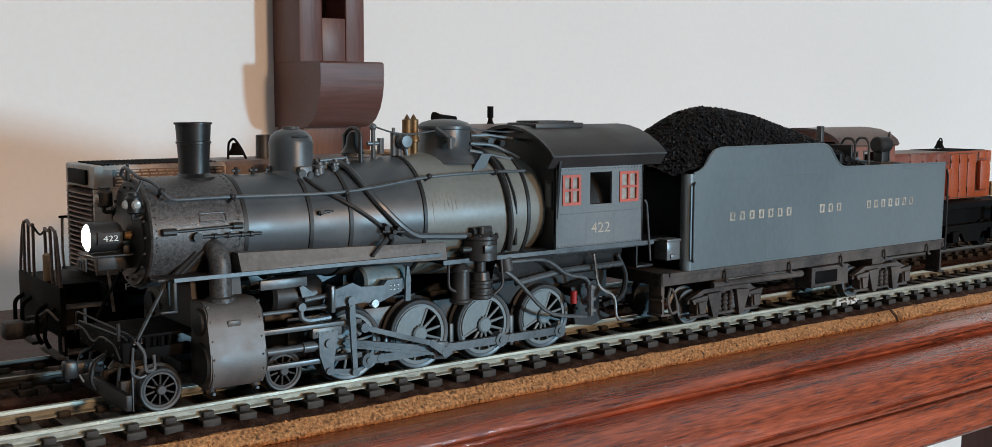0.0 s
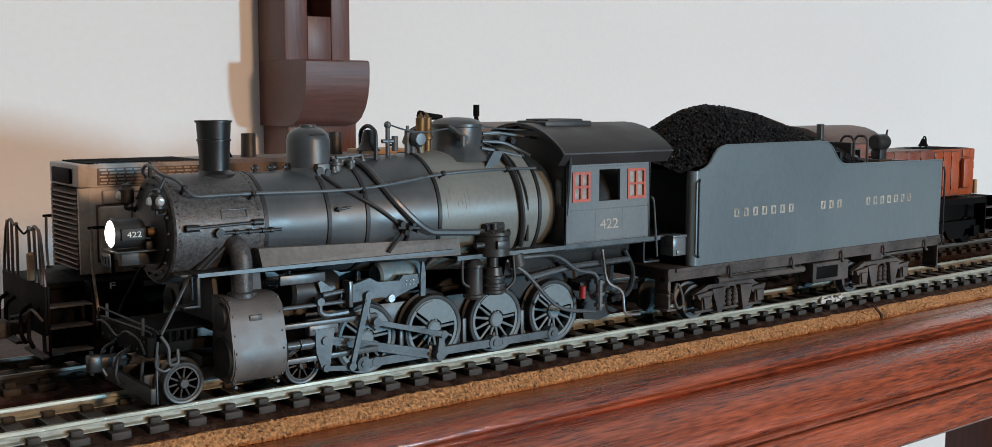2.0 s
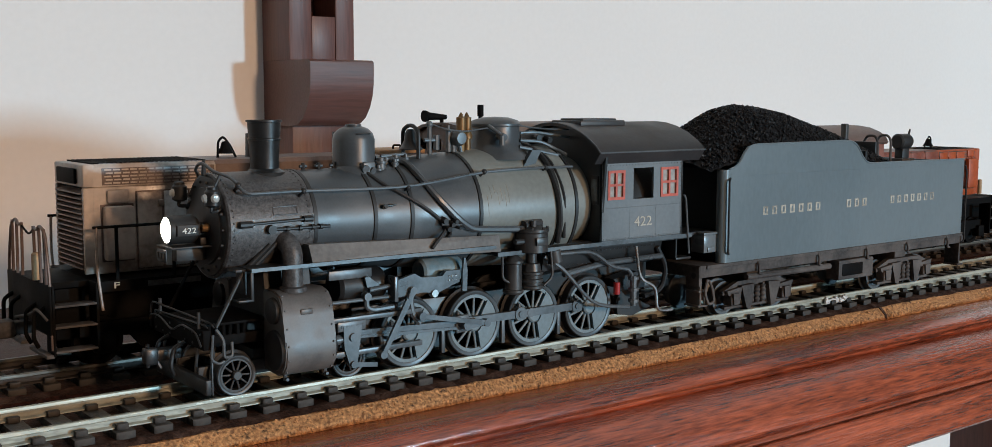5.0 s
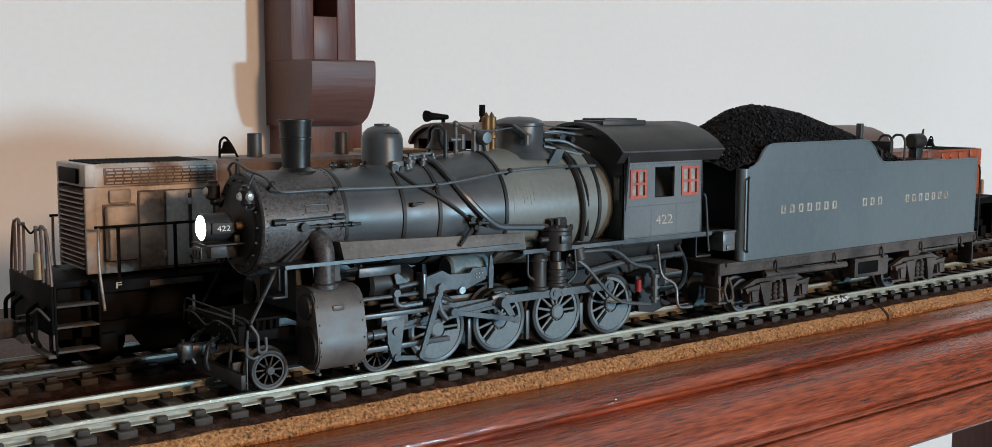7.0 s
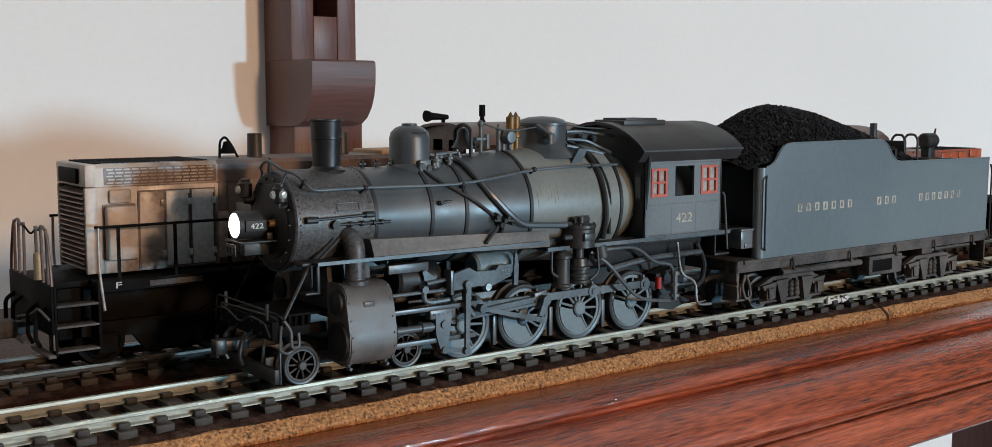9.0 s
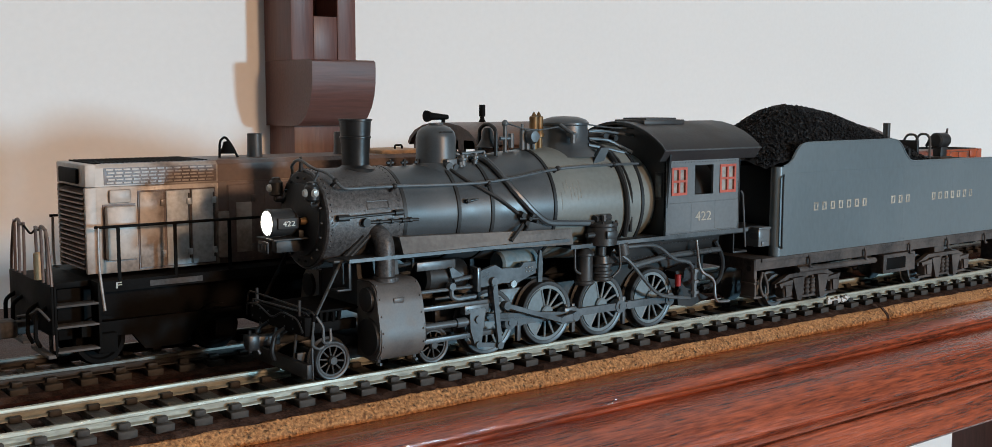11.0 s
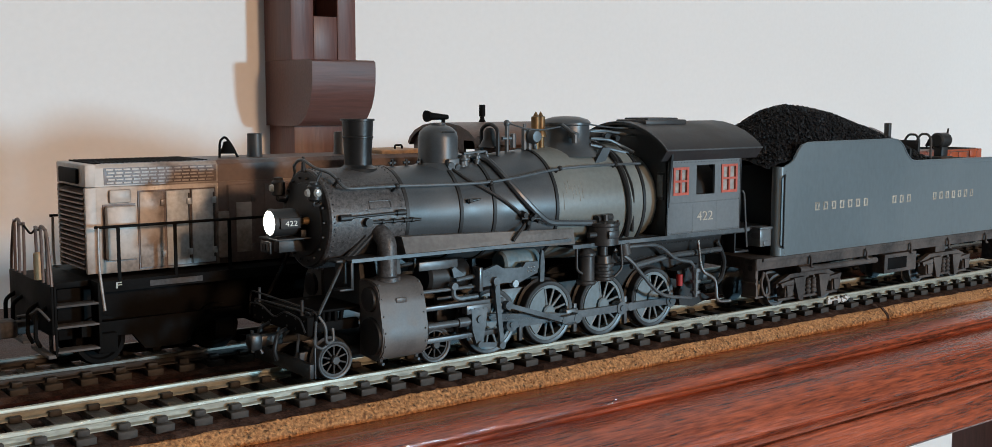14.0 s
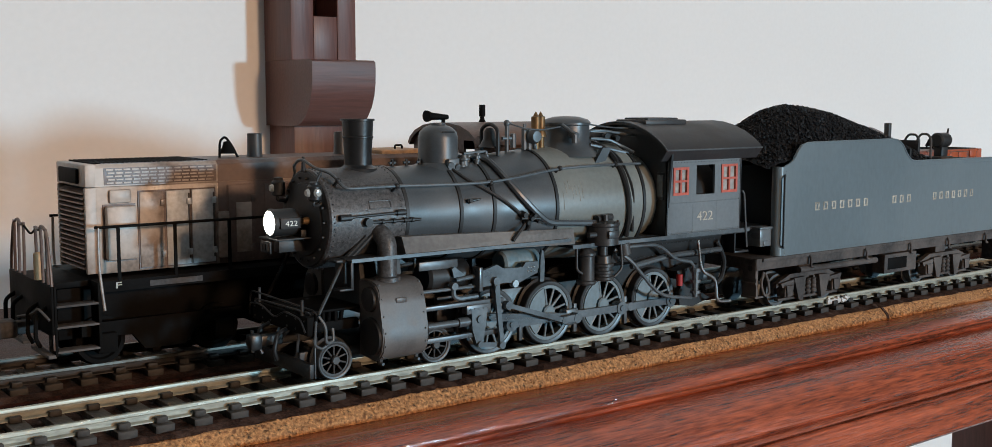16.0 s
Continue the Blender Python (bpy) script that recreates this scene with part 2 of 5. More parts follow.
def rivets(bm, pts, r=0.22, axis="y", out=-1):
    for p in pts:
        q = Vector(p)
        d = Vector((0, out, 0)) if axis == "y" else Vector((out, 0, 0)) if axis == "x" else Vector((0, 0, out))
        rod(bm, q, q + d * 0.18, r, r * 0.55, 6)
    return bm


def text_mesh(s, size, depth=0.05):
    c = bpy.data.curves.new("lettering", "FONT")
    c.body, c.size, c.extrude = s, size * MM, depth * MM
    c.resolution_u = 3
    ob = bpy.data.objects.new("lettering", c)
    scene.collection.objects.link(ob)
    bpy.context.view_layer.update()
    me = bpy.data.meshes.new_from_object(ob.evaluated_get(bpy.context.evaluated_depsgraph_get()))
    bpy.data.objects.remove(ob)
    bpy.data.curves.remove(c)
    return me


def lettering(name, s, x0, x1, z0, z1, y, material, parent, label=""):
    """raised characters on a side that faces the front, fitted between x0..x1 and z0..z1"""
    me = text_mesh(s, 3.0)
    co = [v.co.copy() for v in me.vertices]
    ax, bx = min(c.x for c in co), max(c.x for c in co)
    ay, by = min(c.y for c in co), max(c.y for c in co)
    o = base_of(parent)
    for v in me.vertices:
        u, w, d = (v.co.x - ax) / (bx - ax), (v.co.y - ay) / (by - ay), v.co.z
        v.co = Vector(((x0 + (x1 - x0) * u - o.x) * MM, (y - o.y) * MM - d, (z0 + (z1 - z0) * w - o.z) * MM))
    me.materials.append(material)
    ob = new(name, me)
    ob["base"] = [float(q) for q in o]
    ob.parent = parent
    if label:
        ob["label"] = label
    return ob

# ---- the setting: wall, shelf, roadbed, tracks, post ----
X0, X1 = -260.0, 900.0


def slab(name, label, x0, x1, y0, y1, z0, z1, material):
    return tagged(part(name, box(B(), x0, x1, y0, y1, z0, z1), material), label, name.split("_")[0], kind="structure")


slab("wall_back", "smooth off-white painted wall behind the shelf", -2500, 3200, 320, 400, -900, 1700, WALLM)
# unseen room shell, wall and ceiling tones chosen to steer bounce light
ROOMM = mat("low_bounce_room_paint", (0.15, 0.115, 0.09), 0.9, var=0.03, grain=300, patch=6, bump=0.05)
slab("wall_side_far", "plain dark brown side wall of the room", 3200, 3280, -3400, 400, -900, 1700, ROOMM)
slab("wall_side_near", "plain dark brown side wall of the room", -2580, -2500, -3400, 400, -900, 1700, ROOMM)
slab("wall_rear", "plain dark brown wall behind the viewer", -2580, 3280, -3480, -3400, -900, 1700, ROOMM)
slab("ceiling", "plain pale grey ceiling of the room", -2580, 3280, -3480, 400, 1700, 1760, mat("pale_ceiling", (0.5, 0.5, 0.495), .9, var=.03, patch=3))
slab("floor", "pale floor of the room", -2580, 3280, -3480, 400, -960, -900, mat("pale_floor", (0.42, 0.45, 0.47), 0.6))


def moulding():
    """the shelf's board with its stepped and swelling front edge, drawn out along the track"""
    def arc(cy, cz, ry, rz, a0, a1, n):
        return [(cy - ry * math.sin(math.radians(a0 + (a1 - a0) * k / n)), cz + rz * math.cos(math.radians(a0 + (a1 - a0) * k / n))) for k in range(n + 1)]
    front = [(170, -8.2), (-25.3, -8.35), (-25.6, -8.0)]
    front += arc(-30.4, -9.4, -4.3, 2.3, 70, 0, 10) + arc(-30.4, -9.4, 6.1, 2.3, 8, 112, 18) + [(-34.2, -11.4), (-34.0, -12.6), (-36.4, -12.0)]
    front += arc(-37.0, -22.2, 10.2, 10.2, 4, 88, 30) + [(-45.4, -22.8), (-45.4, -23.2)]
    front += arc(-46.8, -24.0, 1.1, .85, 12, 165, 10) + [(-45.4, -25.0), (-45.4, -25.3)] + arc(-47.0, -25.9, 1.3, .7, 15, 100, 6) + [(-49.0, -26.4), (-50.6, -35.6), (-50.0, -36.4), (-20, -36.6), (170, -36.6)]
    return prism(B(), front, "x", X0, X1)


shelf = tagged(part("shelf_board", moulding(), MAHOG, flat=True), "polished red mahogany shelf with a moulded front edge", "shelf", kind="structure")
tagged(part("shelf_leg", box(B(), 481, 540, 20, 50, -900, -36.6, 2), POSTW), "dark mahogany leg under the shelf", "leg", kind="structure")
# thin sheet added over the board to make its top darker
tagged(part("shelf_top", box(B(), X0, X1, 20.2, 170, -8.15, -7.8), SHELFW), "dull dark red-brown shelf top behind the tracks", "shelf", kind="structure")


def roadbed(yc):
    prof = [(yc - 18.5, -8.3), (yc - 18.3, -7.0), (yc - 16.0, -4.8), (yc + 16.0, -4.8), (yc + 18.3, -7.0), (yc + 18.5, -8.3)]
    bm = B()
    seg = 5.0
    n = int((X1 - X0) / seg)
    rows = []
    for i in range(n + 1):
        x = X0 + i * seg
        rows.append([bm.verts.new((x + random.uniform(-.4, .4), y + random.uniform(-.22, .22), z + (random.uniform(-.18, .18) if 0 < k < 5 else 0)))
                     for k, (y, z) in enumerate(prof)])
    for a, b in zip(rows, rows[1:]):
        for k in range(len(prof) - 1):
            bm.faces.new((a[k], b[k], b[k + 1], a[k + 1]))
    return bm


for yc, nm in ((0.0, "roadbed_front"), (47.0, "roadbed_back")):
    tagged(part(nm, roadbed(yc), CORK if yc < 1 else REDCORK, flat=True), "coarse tan cork roadbed strip on the shelf" if yc < 1 else "dark red-brown roadbed strip on the shelf", "roadbed", kind="structure")


def dirt_top(yc):
    bm = B()
    rows = []
    for i in range(421):
        x = X0 + 120 + i * 2.0
        rows.append([bm.verts.new((x, yc + y * (1 + random.uniform(-.02, .02)), (-4.1 if abs(y) < 15 else -4.75) + random.uniform(-.16, .16))) for y in (-15.9, -12.9, -7, -2, 3, 8, 12.9, 15.9)])
    for a, b in zip(rows, rows[1:]):
        for k in range(7):
            bm.faces.new((a[k], b[k], b[k + 1], a[k + 1]))
    return bm


for yc, nm in ((0.0, "trackbed_front"), (47.0, "trackbed_back")):
    tagged(part(nm, dirt_top(yc), DIRT, flat=True), "dark brown grit between the ties", "grit", kind="structure")


def cork_grains():
    """loose granules that stand out of the roadbed's cut edge"""
    bm = B()
    for i in range(5200):
        x = random.uniform(20, 420)
        t = random.random()
        if t < .5:
            k = random.random()
            y, z = -18.5 + .2 * k, -8.2 + 1.2 * k
        else:
            k = random.random()
            y, z = -18.3 + 2.3 * k, -7.0 + 2.2 * k
        s = random.uniform(.16, .42)
        c = Vector((x, y, z))
        vs = [bm.verts.new(c + Vector((random.uniform(-1, 1), random.uniform(-1, 1), random.uniform(-1, 1))).normalized() * s) for _ in range(4)]
        for f in ((0, 1, 2), (0, 2, 3), (0, 3, 1), (1, 3, 2)):
            bm.faces.new([vs[q] for q in f])
    return bm


tagged(part("cork_granules", cork_grains(), CORK, flat=True), "coarse brown cork granules along the roadbed edge", "cork", kind="stuff")


def rail_head(y, s):
    c = y + s * 0.55
    return [(c - .55, -.08), (c - .45, 0), (c + .45, 0), (c + .55, -.08), (c + .55, -.7), (c + .24, -.95), (c - .24, -.95), (c - .55, -.7)]


def rail_web(y, s):
    c = y + s * 0.55
    return [(c - .22, -.9), (c + .22, -.9), (c + .2, -2.0), (c + 1.05, -2.3), (c + 1.05, -2.55), (c - 1.05, -2.55), (c - 1.05, -2.3), (c - .2, -2.0)]


def track(yc, name, x0, x1, label):
    top = thing(name, (150, yc, -4.6), label, "track")
    top["kind"] = "structure"
    for s in (-1, 1):
        # back rails take the copies with painted shade
        rl = part("rail", prism(B(), rail_head(yc + s * 8.25, s), "x", x0, x1), RAILM if yc < 20 else RAILSHADE, top, "bright nickel silver rail" if yc < 20 else "nickel silver rail with shade put into its colour")
        part("web", prism(B(), rail_web(yc + s * 8.25, s), "x", x0, x1), RAILWEB if yc < 20 else WEBSHADE, rl, "tarnished rail web and foot, shade-toned on the back track")
    step, first = 7.92, 91.6
    tie = B()
    box(tie, -2.0, 2.0, yc - 12.6, yc + 12.6, -4.7, -2.62, 0.18)
    for s in (-1, 1):
        for q in (-1, 1):
            c = yc + s * 8.8 + q * 1.5
            box(tie, -1.25, 1.25, c - .75, c + .75, -2.7, -1.35, 0.3)
    me = None
    k0 = int((x0 - first) / step)
    k1 = int((x1 - first) / step)
    for k in range(k0, k1):
        x = first + k * step + random.uniform(-.12, .12)
        if me is None:
            ob = part("tie", tie, TIE, top, pivot=(0, yc, -4.6))
            me = ob.data
        else:
            ob = new("tie", me)
            ob.parent = top
        ob.location = Vector((x - 150, 0, 0)) * MM
        ob.rotation_euler = (0, 0, random.uniform(-.012, .012))
    return top


tagged(part("cork_joint", prism(B(), [(-18.75, -8.1), (-18.5, -6.9), (-16.1, -4.55), (-15.8, -5.1), (-18.0, -7.3), (-18.1, -8.1)], "x", 322.4, 323.5), DIRT), "dark gap where two cork strips meet", "joint", kind="structure")
front_track = track(0.0, "track_front", -140, 700, "model track with bright rails and black ties")
jb = B()
for k in range(26):
    x = random.uniform(303, 313)
    bmesh.ops.create_icosphere(jb, subdivisions=1, radius=random.uniform(.35, .8), matrix=Matrix.Translation((x, random.uniform(-10.6, -9.6), random.uniform(-2.2, -.5))))
box(jb, 302, 314, -10.4, -9.5, -2.4, -.9, .3)
part("rail_joiner", jb, mat("pale_solder", (0.55, 0.54, 0.52), .5), front_track, "rail joint smeared with pale solder")
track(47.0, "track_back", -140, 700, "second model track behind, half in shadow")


def post():
    top = thing("wooden_post", (289, 290, -8), "dark mahogany post with a curved corbel and a slot", "post")
    # the shaft narrows a little above the corbel and has a square slot
    part("stile", box(B(), 270, 283, 290, 320, 81.5, 240, 0.8), POSTW, top)
    part("stile", box(B(), 296.5, 307.6, 290, 320, 81.5, 240, 0.8), POSTW, top)
    part("slot_bottom", box(B(), 283, 296.5, 290.3, 320, 81.5, 104, 0.4), POSTW, top)
    part("slot_top", box(B(), 283, 296.5, 290.3, 320, 142, 240, 0.4), POSTW, top)
    part("slot_back", box(B(), 283, 296.5, 312, 320, 104, 142, 0.2), POSTW, top)
    part("foot", box(B(), 272, 312, 292, 320, -46, 50, 0.8), POSTW, top)
    prof = [(320, 81.6), (271, 81.6), (269.4, 80.6), (269.2, 77.5), (269.4, 70), (270.6, 64), (273.2, 58), (277.5, 52.8), (283, 49.6), (290, 48.4), (320, 48.4)]
    part("corbel", prism(B(), [(y, z) for y, z in prof], "x", 270.4, 306.5), POSTH, top, "curved mahogany corbel block")
    return top


post()

# ---- the steam locomotive ----
loco = thing("steam_locomotive", (180, 0, 0), "weathered grey-black model steam locomotive with lit headlight", "locomotive")
ZC = 35.4
CYLX0, CYLX1 = 131.0, 143.0


def r_at(x):
    tab = [(118, 11.2), (141, 11.25), (150, 11.2), (160, 11.9), (178, 13.8), (190, 14.6), (205, 15.4), (222, 15.9)]
    for (a, ra), (b, rb) in zip(tab, tab[1:]):
        if a <= x <= b:
            return ra + (rb - ra) * (x - a) / (b - a)
    return tab[0][1] if x < 118 else tab[-1][1]


def skin(x, deg, off=0.0):
    """a point on the boiler at x; 90 is the top, 180 the near side"""
    r = r_at(x) + off
    return (x, r * math.cos(radians(deg)), ZC + r * math.sin(radians(deg)))


part("smokebox", lathe(B(), [(122.8, 10.4), (122.4, 11.0), (122.8, 11.35), (124, 11.4), (141.4, 11.4), (142.2, 11.4)], (0, 0, ZC), "x", 56), SMOKEBOX, loco, "grey graphite smokebox with rivets")
bm = B()
for x in (123.5, 141.0):
    for k in range(52):
        a = radians(k * 360 / 52)
        d = Vector((0, math.cos(a), math.sin(a)))
        p = Vector((x, 0, ZC)) + d * 11.35
        rod(bm, p, p + d * .25, .24, .12, 6)
part("rivets", bm, SMOKEBOX, loco)
part("boiler_barrel", lathe(B(), [(x, r_at(x)) for x in (142.2, 145, 150, 154, 157.5, 160, 165, 169, 174, 178, 185.2)], (0, 0, ZC), "x", 64), BARREL, loco, "dark blue-grey front boiler courses")
part("boiler", lathe(B(), [(x, r_at(x)) for x in (185.2, 190, 198, 205, 214.6)] + [(215.4, 15.0), (215.6, 12.6), (222.0, 12.4)], (0, 0, ZC), "x", 64), BOILER, loco, "grey-green weathered boiler jacket")
for x in (142.6, 157.5, 166.8, 185.2, 208.6, 214.2):
    part("boiler_band", lathe(B(), [(x - .5, r_at(x - .5) + .02), (x - .45, r_at(x) + .28), (x + .45, r_at(x) + .28), (x + .5, r_at(x + .5) + .02)], (0, 0, ZC), "x", 56), BLACK, loco)
front = part("smokebox_door", lathe(B(), [(122.5, 11.0), (122.2, 10.6), (122.1, 8.4), (121.7, 8.2), (121.6, 7.0), (121.4, 4.2), (121.35, 0.0)], (0, 0, ZC), "x", 48), BLACK, loco, "round black smokebox door")
bm = B()
for k in range(18):
    a = radians(k * 20)
    p = Vector((122.0, 9.5 * math.cos(a), ZC + 9.5 * math.sin(a)))
    rod(bm, p, p + Vector((-.5, 0, 0)), .35, .25, 6)
part("door_bolts", bm, BLACK, loco)
# chimney, domes
part("chimney", lathe(B(), [(45.6, 4.9), (46.5, 4.5), (46.8, 3.7), (47.3, 3.2), (50.0, 3.2), (53.4, 3.45), (53.5, 3.65), (53.9, 3.65), (54.0, 3.45), (57.4, 3.65), (57.5, 3.95), (57.9, 3.95), (57.9, 3.4), (52, 2.9)], (136.2, 0, 0), "z", 36), BLACK, loco, "tapered black chimney with a lipped top")
part("sand_dome", lathe(B(), [(44.5, 7.2), (46.4, 5.9), (47.2, 5.1), (48.5, 4.9), (53.2, 4.9), (54.6, 4.5), (55.6, 3.5), (56.1, 2.3), (56.2, 1.9), (56.7, 1.8), (56.8, 0)], (158.8, 0, 0), "z", 40), BARREL, loco, "rounded grey sand dome")
part("steam_dome", lathe(B(), [(47.6, 10.4), (49.0, 8.6), (50.2, 7.1), (51.8, 6.4), (55.6, 6.15), (55.8, 6.5), (56.4, 6.5), (57.2, 5.7), (57.9, 3.4), (58.1, 0)], (200.2, 0, 0), "z", 40), BARREL, loco, "flat-topped dark grey steam dome")
# thin pale strips added to draw highlights along roof and cab edges
for s in (-1, 1):
    part("roof_edge_highlight", pipe(B(), [(219.4, s * 18.6, 49.05), (258.0, s * 18.6, 49.05)], .22, 6), GEAR, loco)
    part("cab_edge_highlight", pipe(B(), [(222.0, s * 16.6, 46.0), (222.0, s * 16.6, 26.2), (251.3, s * 16.6, 26.2), (251.3, s * 16.6, 46.0)], .16, 6, 0), GEAR, loco)

# cab
CW = 16.5
WIN = [(224.2, 229.8, 36.9, 44.1), (233.2, 240.6, 36.6, 44.7), (243.4, 249.6, 36.9, 44.4)]


def cab_side(s):
    bm = B()
    y0, y1 = s * CW, s * (CW - .7)
    xs = [222.0] + [q for w in WIN for q in w[:2]] + [251.3]
    for i in range(7):
        if i % 2 == 0:
            box(bm, xs[i], xs[i + 1], y0, y1, 26, 46.2)
        else:
            w = WIN[i // 2]
            box(bm, xs[i], xs[i + 1], y0, y1, 26, w[2])
            box(bm, xs[i], xs[i + 1], y0, y1, w[3], 46.2)
    if s < 0:
        pts = [(x, -CW, z) for x in (222.7, 250.8) for z in [26.8 + 1.15 * k for k in range(17)]]
        pts += [(222.7 + 1.12 * k, -CW, z) for k in range(26) for z in (26.6, 34.6, 45.6)]
        pts += [(x, -CW, 27 + 1.1 * k) for x in (232.0, 241.5) for k in range(7)]
        rivets(bm, pts, .16)
    return bm


for s in (-1, 1):
    sd = part("cab_side", cab_side(s), CABM, loco, "riveted grey cab side")
    for i, w in enumerate(WIN):
        if i == 1:
            continue
        bm = B()
        y0, y1 = s * (CW + .25), s * (CW - .5)
        f = .7
        box(bm, w[0] - .2, w[1] + .2, y0, y1, w[2] - .2, w[2] + f - .2)
        box(bm, w[0] - .2, w[1] + .2, y0, y1, w[3] - f + .2, w[3] + .2)
        box(bm, w[0] - .2, w[0] + f - .2, y0, y1, w[2] + f - .2, w[3] - f + .2)
        box(bm, w[1] - f + .2, w[1] + .2, y0, y1, w[2] + f - .2, w[3] - f + .2)
        xm, zm = (w[0] + w[1]) / 2, (w[2] + w[3]) / 2
        box(bm, xm - .3, xm + .3, y0 * .997, y1, w[2] + f - .2, w[3] - f + .2)
        box(bm, w[0] + .5, xm - .3, y0 * .997, y1, zm - .3, zm + .3)
        box(bm, xm + .3, w[1] - .5, y0 * .997, y1, zm - .3, zm + .3)
        part("pane", box(B(), w[0] + .3, w[1] - .3, s * (CW - .35), s * (CW - .55), w[2] + .3, w[3] - .3), PANE, loco, "milky window pane")
        part("window_frame", bm, RED, loco, "small red four-pane window frame")
lettering("cab_number", "422", 233.6, 240.0, 29.4, 31.9, -CW - .05, LETTER, loco, "pale gold numerals 422")

def roof_outline(t):
    half = [(18.6 - t * .4, 49.0 - t * .3), (17.6, 50.2 - t), (15.4, 51.8 - t), (12.0, 53.7 - t), (8.0, 55.2 - t), (4.0, 56.1 - t), (0, 56.4 - t)]
    return [(-y, z) for y, z in half] + [(y, z) for y, z in half[-2::-1]]


rp = roof_outline(0)
lo = [(y, z) for y, z in roof_outline(.8)[::-1]]
# pale strip for the highlight on the roof's front arch
part("roof_front_highlight", pipe(B(), [(219.4, y, z) for y, z in rp], .2, 6, 2), GEAR, loco)
part("cab_roof", prism(B(), rp + [(16.5, 46.1), (15.8, 46.1)] + lo + [(-15.8, 46.1), (-16.5, 46.1)], "x", 219.4, 258.0), ROOFM, loco, "curved black cab roof with overhanging eaves")
part("roof_hatch", box(box(B(), 224, 240, -6, 6, 55.4, 56.9, .3), 226, 238, -4.6, 4.6, 56.8, 57.4, .2), ROOFM, loco)
bm = B()
fw = [(-15.8, 26), (15.8, 26)] + [(y * .96, z - .9) for y, z in rp[::-1]]
prism(bm, fw, "x", 222.0, 222.7)
box(bm, 221.8, 222.9, -15.2, -12.6, 35.6, 43, .1)
part("cab_front", bm, BLACK, loco)
part("cab_window_front", box(B(), 221.6, 221.9, -14.9, -12.9, 36.4, 42.2, .1), mat("dim_pane", (0.10, 0.11, 0.11), .12), loco, "narrow glazed front cab window")
part("backhead", lathe(B(), [(222.7, 14.2), (246, 13.6), (248, 11.5), (248, 0)], (0, 0, 34), "x", 36), BLACK, loco)
part("cab_floor", box(B(), 222.7, 256, -15.6, 15.6, 24.6, 26), BLACK, loco)

# running boards
for s in (-1, 1):
    y0, y1 = s * 15.6, s * 9.0
    part("running_board", box(B(), 125.1, 188.6, y0, y1, 26.9, 27.6, .15), BLACK, loco, "long black running board")
    part("running_board", box(B(), 188.6, 256.0, s * 16.2, s * 9.0, 25.1, 25.9, .15), BLACK, loco, "long black running board")

# tender
tender = thing("coal_tender", (330, 0, 0), "blue-grey six-axle style model tender heaped with coal", "tender")
TB = 16.6
side = [(270.0, TB), (391.0, TB), (391.4, 42.2), (337.5, 42.5), (335.0, 42.8), (332.4, 44.8), (329.6, 48.3), (327.0, 49.6), (324.0, 49.9), (281.0, 49.7), (278.4, 49.2), (276.6, 47.6), (274.6, 44.8), (272.4, 43.5), (270.0, 43.0)]
for s in (-1, 1):
    bm = prism(B(), side, "y", s * 17.0, s * 16.2)
    part("tank_side", bm, TENDERM, tender, "blue-grey riveted tender side")
part("tank_end", box(B(), 390.6, 391.4, -16.2, 16.2, TB, 41.6, .1), TENDERM, tender)
for s in (-1, 1):
    part("tank_corner", rod(B(), (269.9, s * 15.1, TB), (269.9, s * 15.1, 42.9), 1.9, None, 28), TENDERM, tender, "rounded front corner of the tank")
part("tank_front", box(B(), 270.0, 270.9, -16.2, 16.2, TB, 42.8, .1), BLACK, tender)
part("tank_deck", box(B(), 336, 390.6, -16.2, 16.2, 39.6, 40.6), BLACK, tender)
part("coal_bunker_back", box(B(), 335, 336, -16.2, 16.2, TB, 46.5), BLACK, tender)
part("tender_frame", box(B(), 259.6, 394.6, -16.4, 16.4, 13.0, 16.5, .2), DUSTY, tender, "dusty brown tender underframe")


# ---- wheels and running gear ----
DRIVERS = [167.5, 186.3, 205.1, 223.9]
DR, SR = 8.15, 4.4
CRANK = 5.6
ROLL = 7.3  # rolling radius of the treads
REST = -13.0  # crank angle in degrees at the end, 0 points to the tender


def wheel_body(c, s, r, spokes, rim, weight=None, pins=True):
    """spoked wheel centre with hub, at x = c, on side s"""
    bm = B()
    yf = s * 9.8
    hub = .24 * r
    lathe(bm, [(s * 7.6, hub), (yf + s * .25, hub), (yf + s * .55, hub * .8), (yf + s * .55, 0)], (c, 0, r), "y", 20)
    lathe(bm, [(s * 7.4, r * rim), (yf - s * .25, r * rim), (yf - s * .25, r * (rim + .12)), (s * 7.4, r * (rim + .12))], (c, 0, r), "y", 40)
    if weight is not None:
        pts = arc_pts(0, 0, r * (rim + .05), weight - 62, weight + 62, 12) + arc_pts(0, 0, r * .30, weight + 50, weight - 50, 6)
        prism(bm, [(c + x, r + z) for x, z in pts], "y", yf - s * .9, yf + s * .1)
    if pins:
        a = radians(REST)
        p = Vector((c + CRANK * math.cos(a), 0, r + CRANK * math.sin(a)))
        rod(bm, p + Vector((0, yf - s * .8, 0)), p + Vector((0, yf + s * .4, 0)), 1.7, 1.5, 14)
    return bm


def tyre(c, s, r, rim):
    y0, y1 = s * 6.9, s * 9.9
    k = r * (rim + .1)
    prof = [(y0, k), (y0, r + .55), (y0 + s * .35, r + .7), (y0 + s * .7, r + .1), (y1 - s * .2, r), (y1, r - .2), (y1, r * (rim + .17)), (y1 - s * .15, k), (y0, k)]
    bm = lathe(B(), prof, (c, 0, r), "y", 48)
    return bm


wheels = []


